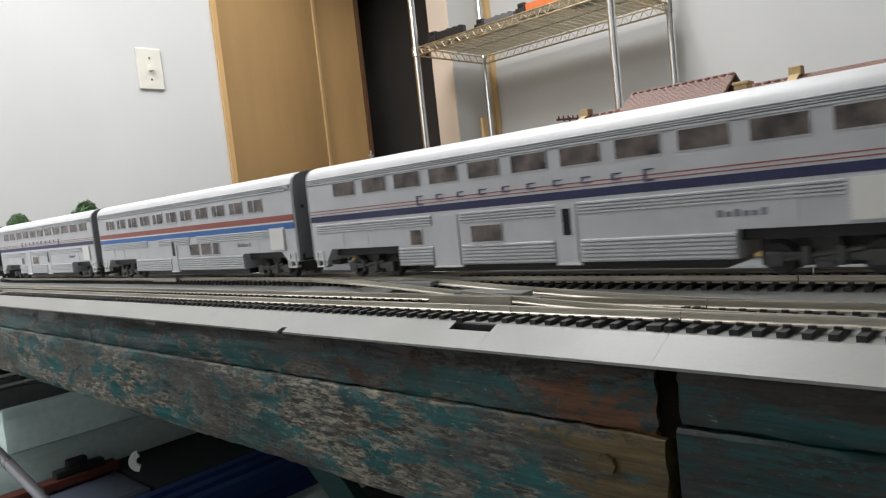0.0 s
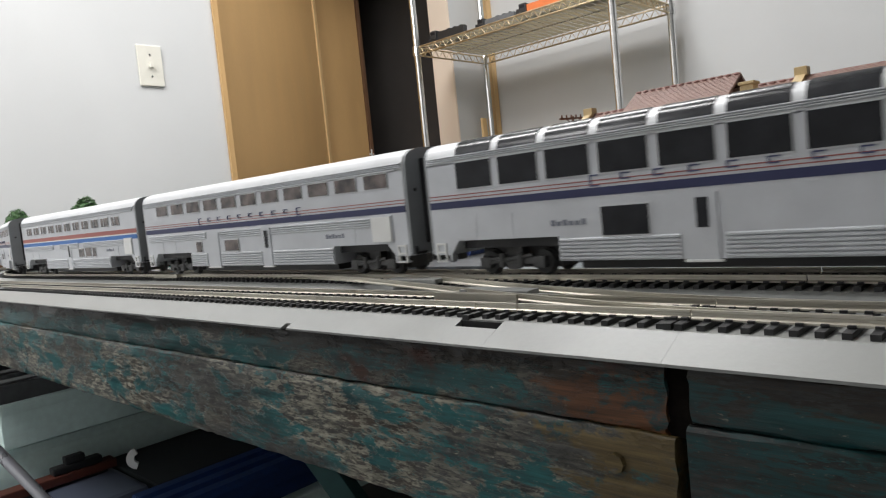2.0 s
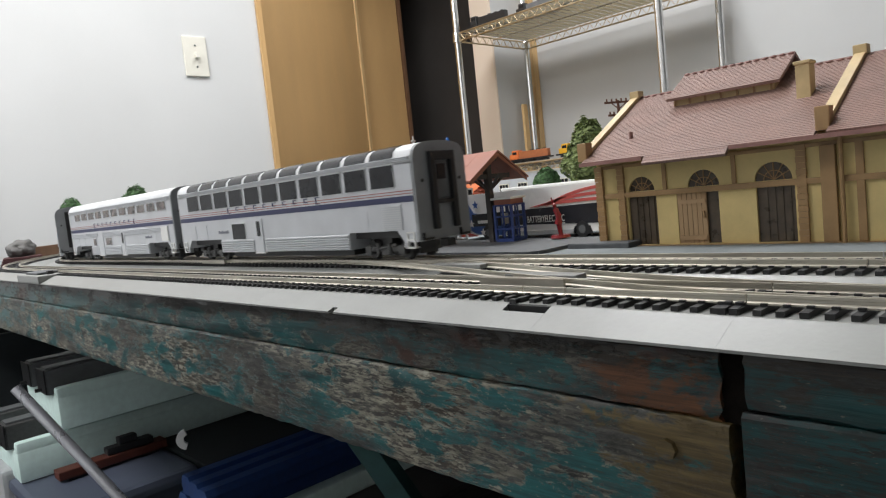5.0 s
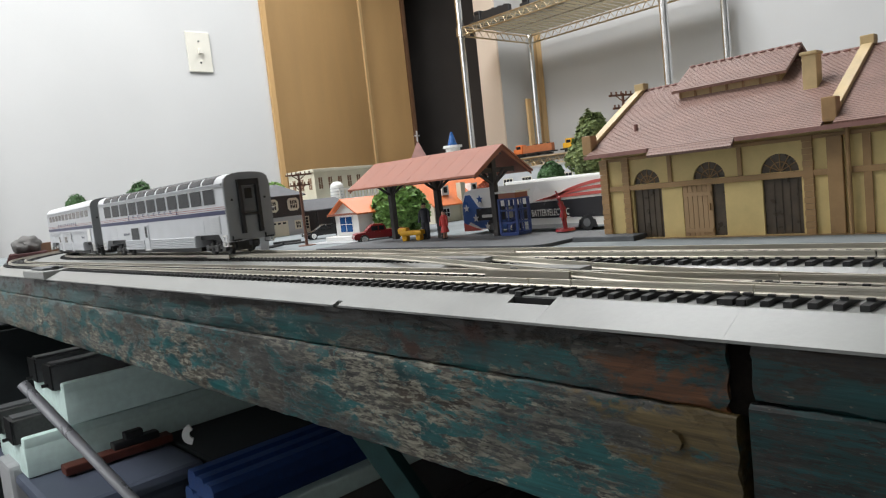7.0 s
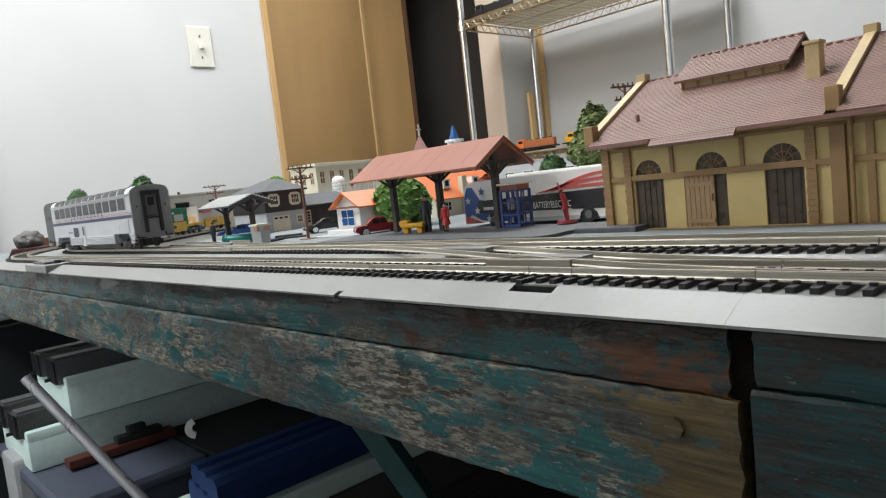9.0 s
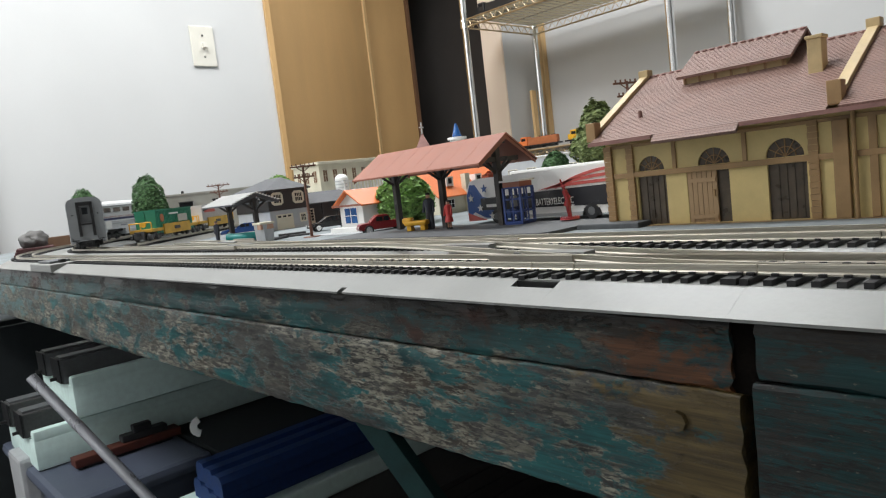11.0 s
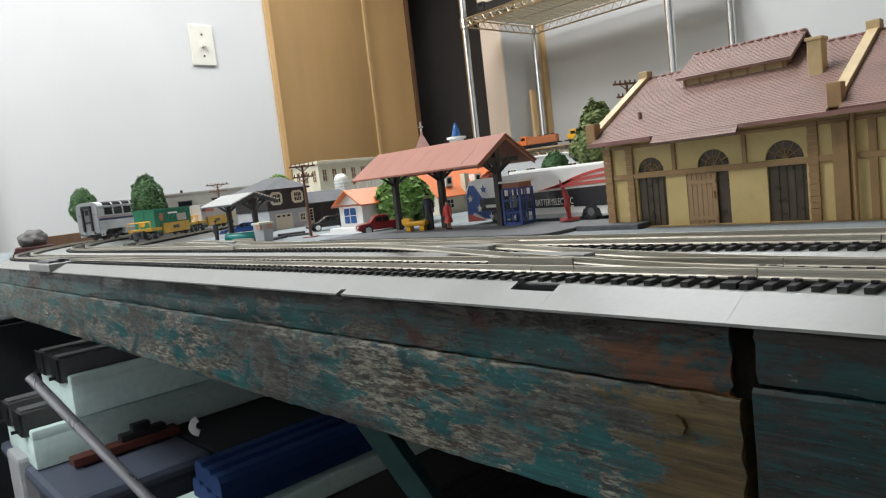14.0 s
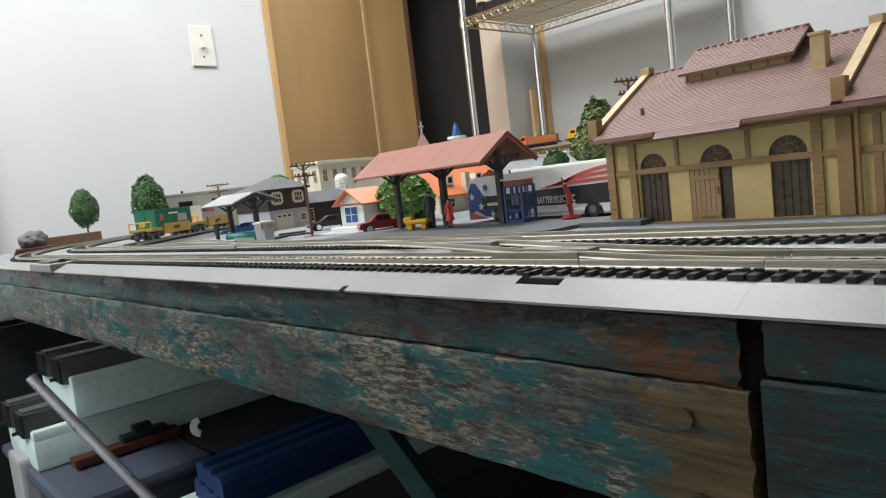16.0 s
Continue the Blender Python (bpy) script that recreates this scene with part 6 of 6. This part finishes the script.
def rack():
    o = tagged(new("wire_rack"), "chrome wire shelving rack against the white wall", "shelf rack")
    X0, X1, Y0, Y1 = 1.945, 2.365, 1.016, 1.853
    for x in (X0, X1):
        for y in (Y0, Y1):
            p = part("post", rod(B(), (x, y, FLOOR_Z), (x, y, 1.10), 0.0125, seg=14), M_CHROME, o)
            for z in (0.105, 0.634):
                part("collar", rod(B(), (x, y, z - 0.030), (x, y, z + 0.006), 0.0175, 0.0160, 14), M_CHROME, p)
    for z in (0.105, 0.634, -0.40):
        sh = part("shelf", box(B(), X0 + 0.012, X1 - 0.012, Y0 + 0.012, Y1 - 0.012, z + 0.0065, z + 0.0090), M_LINER, o, "grey liner on a wire shelf")
        for x in (X0, X1):
            for dz in (0.003, -0.026):
                part("edge_wire", rod(B(), (x, Y0, z + dz), (x, Y1, z + dz), 0.0032, seg=8), M_BRASS, sh)
            b = B()
            n = 22
            for i in range(n):
                y = Y0 + (Y1 - Y0) * i / n
                w = (Y1 - Y0) / n
                rod(b, (x, y, z - 0.026), (x, y + w / 2, z + 0.003), 0.0012, seg=5)
                rod(b, (x, y + w / 2, z + 0.003), (x, y + w, z - 0.026), 0.0018, seg=5)
            part("truss_wire", b, M_BRASS, sh)
        for y in (Y0, Y1):
            for dz in (0.003, -0.026):
                part("edge_wire", rod(B(), (X0, y, z + dz), (X1, y, z + dz), 0.0032, seg=8), M_BRASS, sh)
            b = B()
            for i in range(10):
                x, w = X0 + 0.042 * i, 0.042
                rod(b, (x, y, z - 0.026), (x + w / 2, y, z + 0.003), 0.0012, seg=5)
                rod(b, (x + w / 2, y, z + 0.003), (x + w, y, z - 0.026), 0.0018, seg=5)
            part("truss_wire", b, M_BRASS, sh)
        for i in range(28):
            y = Y0 + 0.02 + (Y1 - Y0 - 0.04) * i / 27
            part("cross_wire", rod(B(), (X0, y, z + 0.0045), (X1, y, z + 0.0045), 0.0016, seg=5), M_CHROME, sh)
        part("support_wire", rod(B(), ((X0 + X1) / 2, Y0, z - 0.004), ((X0 + X1) / 2, Y1, z - 0.004), 0.003, seg=6), M_CHROME, sh)


rack()


def loco(label, m, hood, cab, L=0.19):
    """A toy diesel locomotive: frame, long hood, cab, fuel tank and trucks; its length is along y."""
    o = thing("toy_locomotive", m, label, "toy locomotive", "toy locomotives on the wire rack")
    h = L / 2
    part("frame", box(B(), -0.017, 0.017, -h, h, 0.011, 0.016, 0.0008), M_BLACK, o)
    part("long_hood", box(B(), -0.010, 0.010, -h + 0.008, h * 0.45, 0.016, 0.044, 0.002), hood, o)
    part("cab", box(B(), -0.0165, 0.0165, h * 0.45, h * 0.75, 0.016, 0.050, 0.003), cab, o)
    part("short_hood", box(B(), -0.010, 0.010, h * 0.75, h - 0.008, 0.016, 0.036, 0.003), cab, o)
    for x in (-0.0169, 0.0160):
        part("cab_window", box(B(), x, x + 0.0009, h * 0.50, h * 0.70, 0.034, 0.044), M_WIN, o)
    for k in range(3):
        y = -h * 0.7 + k * 0.028
        part("fan", rod(B(), (0, y, 0.044), (0, y, 0.047), 0.008, seg=14), M_BLACK, o)
    part("fuel_tank", box(B(), -0.013, 0.013, -h * 0.25, h * 0.25, 0.003, 0.011, 0.001), M_BLACK, o)
    for y in (-h * 0.6, h * 0.6):
        part("truck", box(B(), -0.013, 0.013, y - 0.022, y + 0.022, 0.000, 0.010, 0.002), M_BLACK, o)
    return o


SH_U, SH_L = 0.6431, 0.1141
loco("black toy diesel locomotive on the upper wire shelf", pose(2.01, 1.745, SH_U, 0, 0, 6), M_BLACK, M_BLACK)
loco("dark grey toy diesel locomotive on the upper wire shelf", pose(2.05, 1.540, SH_U, 0, 0, 4), M_GREY, M_BLACK)
loco("orange toy diesel locomotive on the upper wire shelf", pose(2.03, 1.335, SH_U, 0, 0, 3), M_ORANGE, M_BLACK)
loco("yellow toy diesel locomotive on the upper wire shelf", pose(2.08, 1.140, SH_U, 0, 0, 5), M_YELLOW, M_ORANGE)
loco("rust orange toy diesel locomotive on the lower wire shelf", pose(2.03, 1.620, SH_L, 0, 0, 4), M_ORC, M_ORANGE)
loco("black and yellow toy diesel locomotive on the lower wire shelf", pose(2.05, 1.405, SH_L, 0, 0, 2), M_BLACK, M_YELLOW)
loco("yellow toy diesel locomotive on the lower wire shelf", pose(2.04, 1.195, SH_L, 0, 0, 3), M_YELLOW, M_BLACK)
solid("wood_lath", box(B(), -0.014, 0.014, -0.006, 0.006, 0, 1.10, 0.001), M_OAKL, "pale wooden lath leaning in the corner", "lath", m=pose(2.285, 1.820, FLOOR_Z, -3, 3.2, 0))

# ---- below the table ----


def below():
    # cabinet and sheet are added; their black replaces the shade under the table
    o = thing("dark_cabinet", pose(-0.75, 1.60, FLOOR_Z), "added cabinet against the far wall, coloured black for shade", "cabinet")
    part("carcass", box(B(), 0, 1.75, 0.02, 0.27, 0, 0.575, 0.003), M_SHADE_BLACK, o)
    for i in range(3):
        d = part("door", box(B(), 0.01 + i * 0.58, 0.58 + i * 0.58, 0, 0.0195, 0.02, 0.565, 0.003), M_SHADE_BLACK, o)
        part("knob", ball(B(), (0.06 + i * 0.58, -0.008, 0.32), 0.008), M_BLACK, d)
    solid("black_curtain", box(B(), 0.95, 0.965, -0.75, 1.58, FLOOR_Z + 0.001, -0.032), M_SHADE_BLACK, "added black sheet that stands for shade under the table", "curtain")
    s = thing("storage_shelf", pose(0, 0, 0), "dark wooden shelf board under the table", "shelf")
    part("board", box(B(), 0.20, 0.94, 0.30, 1.58, -0.520, -0.500, 0.002), M_POST, s)
    for x, y in ((0.22, 0.32), (0.90, 0.32), (0.22, 1.52), (0.90, 1.52)):
        part("support", box(B(), x, x + 0.03, y, y + 0.03, FLOOR_Z, -0.520), M_POST, s)
    # plastic bin with its lid
    b = thing("storage_bin", pose(0.20, 1.06, -0.500), "blue-grey plastic storage bin with a rounded lid", "storage bin")
    part("tub", box(B(), 0.02, 0.20, 0.02, 0.42, 0, 0.1203, 0.012), M_BIN, b)
    part("lid", box(B(), 0, 0.22, 0, 0.44, 0.1205, 0.143, 0.010), M_BIN, b)
    part("latch", box(B(), -0.008, 0.022, 0.235, 0.325, 0.05, 0.158, 0.007), M_STONE, b, "pale grey latch")
    # added box that carries the cradle; its black stands for the shade here
    solid("black_box", box(B(), 0.425, 0.930, 1.045, 1.50, -0.4995, -0.3570, 0.004), M_SHADE_BLACK, "added box beside the plastic bin, coloured black for shade", "box")
    # foam cradles with rolling stock
    def cradle(label, x, y, z, lx, ly, lz, n, paint):
        f = thing("foam_cradle", pose(x, y, z), label, "foam block", "foam cradles with stored cars")
        w = ly / n
        part("foam_slab", box(B(), 0, lx, 0, ly, 0, lz - 0.014, 0.006), M_FOAM, f, smooth=True)
        for i in range(n + 1):
            y0, y1 = max(0.0, (i - 0.20) * w), min(ly, (i + 0.22) * w)
            part("foam_ridge", box(B(), 0.001, lx - 0.001, y0 + 0.001, y1 - 0.001, lz - 0.022, lz, 0.005), M_FOAM, f, smooth=True)
        for i in range(n):
            yc = y + (i + 0.51) * w
            v = thing("stored_car", pose(x - 0.006, yc, z + lz - 0.0139), "dark stored model car lying in a foam cradle", "model car", "stored cars in foam")
            part("body", box(B(), 0, lx * 0.9, -w * 0.24, w * 0.24, 0, 0.040, 0.003), paint, v)
            part("end_plate", box(B(), -0.0025, 0, -w * 0.25, w * 0.25, 0.002, 0.042, 0.001), M_BLACK, v)
            part("roof_line", box(B(), 0.004, lx * 0.88, -w * 0.15, w * 0.15, 0.040, 0.0435, 0.001), M_GREY, v)
            part("coupler", rod(B(), (-0.012, 0, 0.008), (-0.002, 0, 0.008), 0.003, seg=8), M_BLACK, v)
    cradle("pale green foam cradle holding dark model cars", 0.268, 1.206, -0.281, 0.45, 0.20, 0.070, 2, M_GREY)
    cradle("lower pale green foam cradle holding dark model cars", 0.209, 1.245, -0.3565, 0.52, 0.20, 0.066, 2, M_TRUCK)
    v = thing("stored_car", pose(0.250, 1.215, -0.3565), "dull red stored flat car beside the foam", "model car", "stored cars in foam")
    part("deck", box(B(), 0, 0.17, -0.03, 0.0, 0.004, 0.018, 0.002), M_RUSTD, v)
    part("load", box(box(B(), 0.075, 0.150, -0.026, -0.004, 0.018, 0.030, 0.003), 0.095, 0.125, -0.024, -0.006, 0.0295, 0.042, 0.003), M_BLACK, v)
    for x in (0.03, 0.14):
        part("truck", box(B(), x - 0.015, x + 0.015, -0.026, -0.004, 0, 0.006), M_BLACK, v)
    # blue foam strips
    for i in range(6):
        k = i % 3
        f = B()
        y = 0.985 - 0.036 * k - 0.018 * (i // 3)
        z = -0.3845 + 0.0 * k + 0.030 * (i // 3)
        pts = [(0, 0), (0.030, 0), (0.030, 0.020), (0.024, 0.0285), (0.006, 0.0285), (0, 0.020)]
        prism(f, pts, 0.355 - 0.004 * k, 0.93, "x")
        solid("blue_foam_strip", f, M_BFOAM, "royal blue foam strip stacked under the table", "foam strip", m=pose(0, y - 0.03, z), group="blue foam strips")
    for i in range(3):
        solid("pale_foam_strip", box(B(), 0.27 + 0.02 * i, 0.92, 0.86 + i * 0.05, 0.905 + i * 0.05, -0.4150, -0.3850, 0.004), M_FOAM, "pale green foam strip under the blue strips", "foam strip", group="pale foam strips")
    k = thing("storage_crate", pose(0, 0, 0), "dark boarded crate under the foam strips", "crate")
    part("inner_box", box(B(), 0.268, 0.932, 0.748, 1.022, -0.4998, -0.4230), M_SHADE_BLACK, k)
    part("lid", box(B(), 0.26, 0.94, 0.74, 1.03, -0.4228, -0.4152, 0.002), M_POST, k)
    for i in range(3):
        z = -0.4990 + i * 0.0255
        part("side_board", box(B(), 0.260, 0.2675, 0.742, 1.028, z, z + 0.0240, 0.0015), M_POST, k)
        part("front_board", box(B(), 0.270, 0.938, 0.740, 0.7475, z, z + 0.0240, 0.0015), M_POST, k)
    # steel tube and teal brace
    solid("steel_tube", rod(B(), (0.1852, 1.0391, -0.1630), (0.3100, 0.8877, -0.4108), 0.0070, seg=16), M_STEEL, "brushed steel tube leaning under the table", "tube", smooth=True)
    m = look((0.290, 0.505, -0.0690), (0.372, 0.380, -0.320))
    solid("table_brace", box(B(), -0.0095, 0.0095, -0.0095, 0.0095, -0.42, 0.02, 0.001), M_BRACE, "teal painted diagonal table brace", "brace", m=m)
    solid("white_hook", prism(B(), [(0.016 * math.cos(a), 0.016 * math.sin(a)) for a in [i * 0.35 - 1.4 for i in range(9)]] + [(0.007 * math.cos(a) - 0.002, 0.007 * math.sin(a)) for a in [1.4 - i * 0.35 for i in range(9)]], -0.003, 0.003, "x"), M_WHITE, "small white plastic hook under the table", "hook", m=pose(0.400, 1.044, -0.305, 0, 0, 60))


M_RUSTD = mat("dull_rust_red_paint", (0.085, 0.020, 0.011), 0.6, var=0.2, scale=60)
M_BRACE = mat("dark_teal_paint", (0.02, 0.075, 0.075), 0.6, var=0.25, scale=40)
below()

motions()
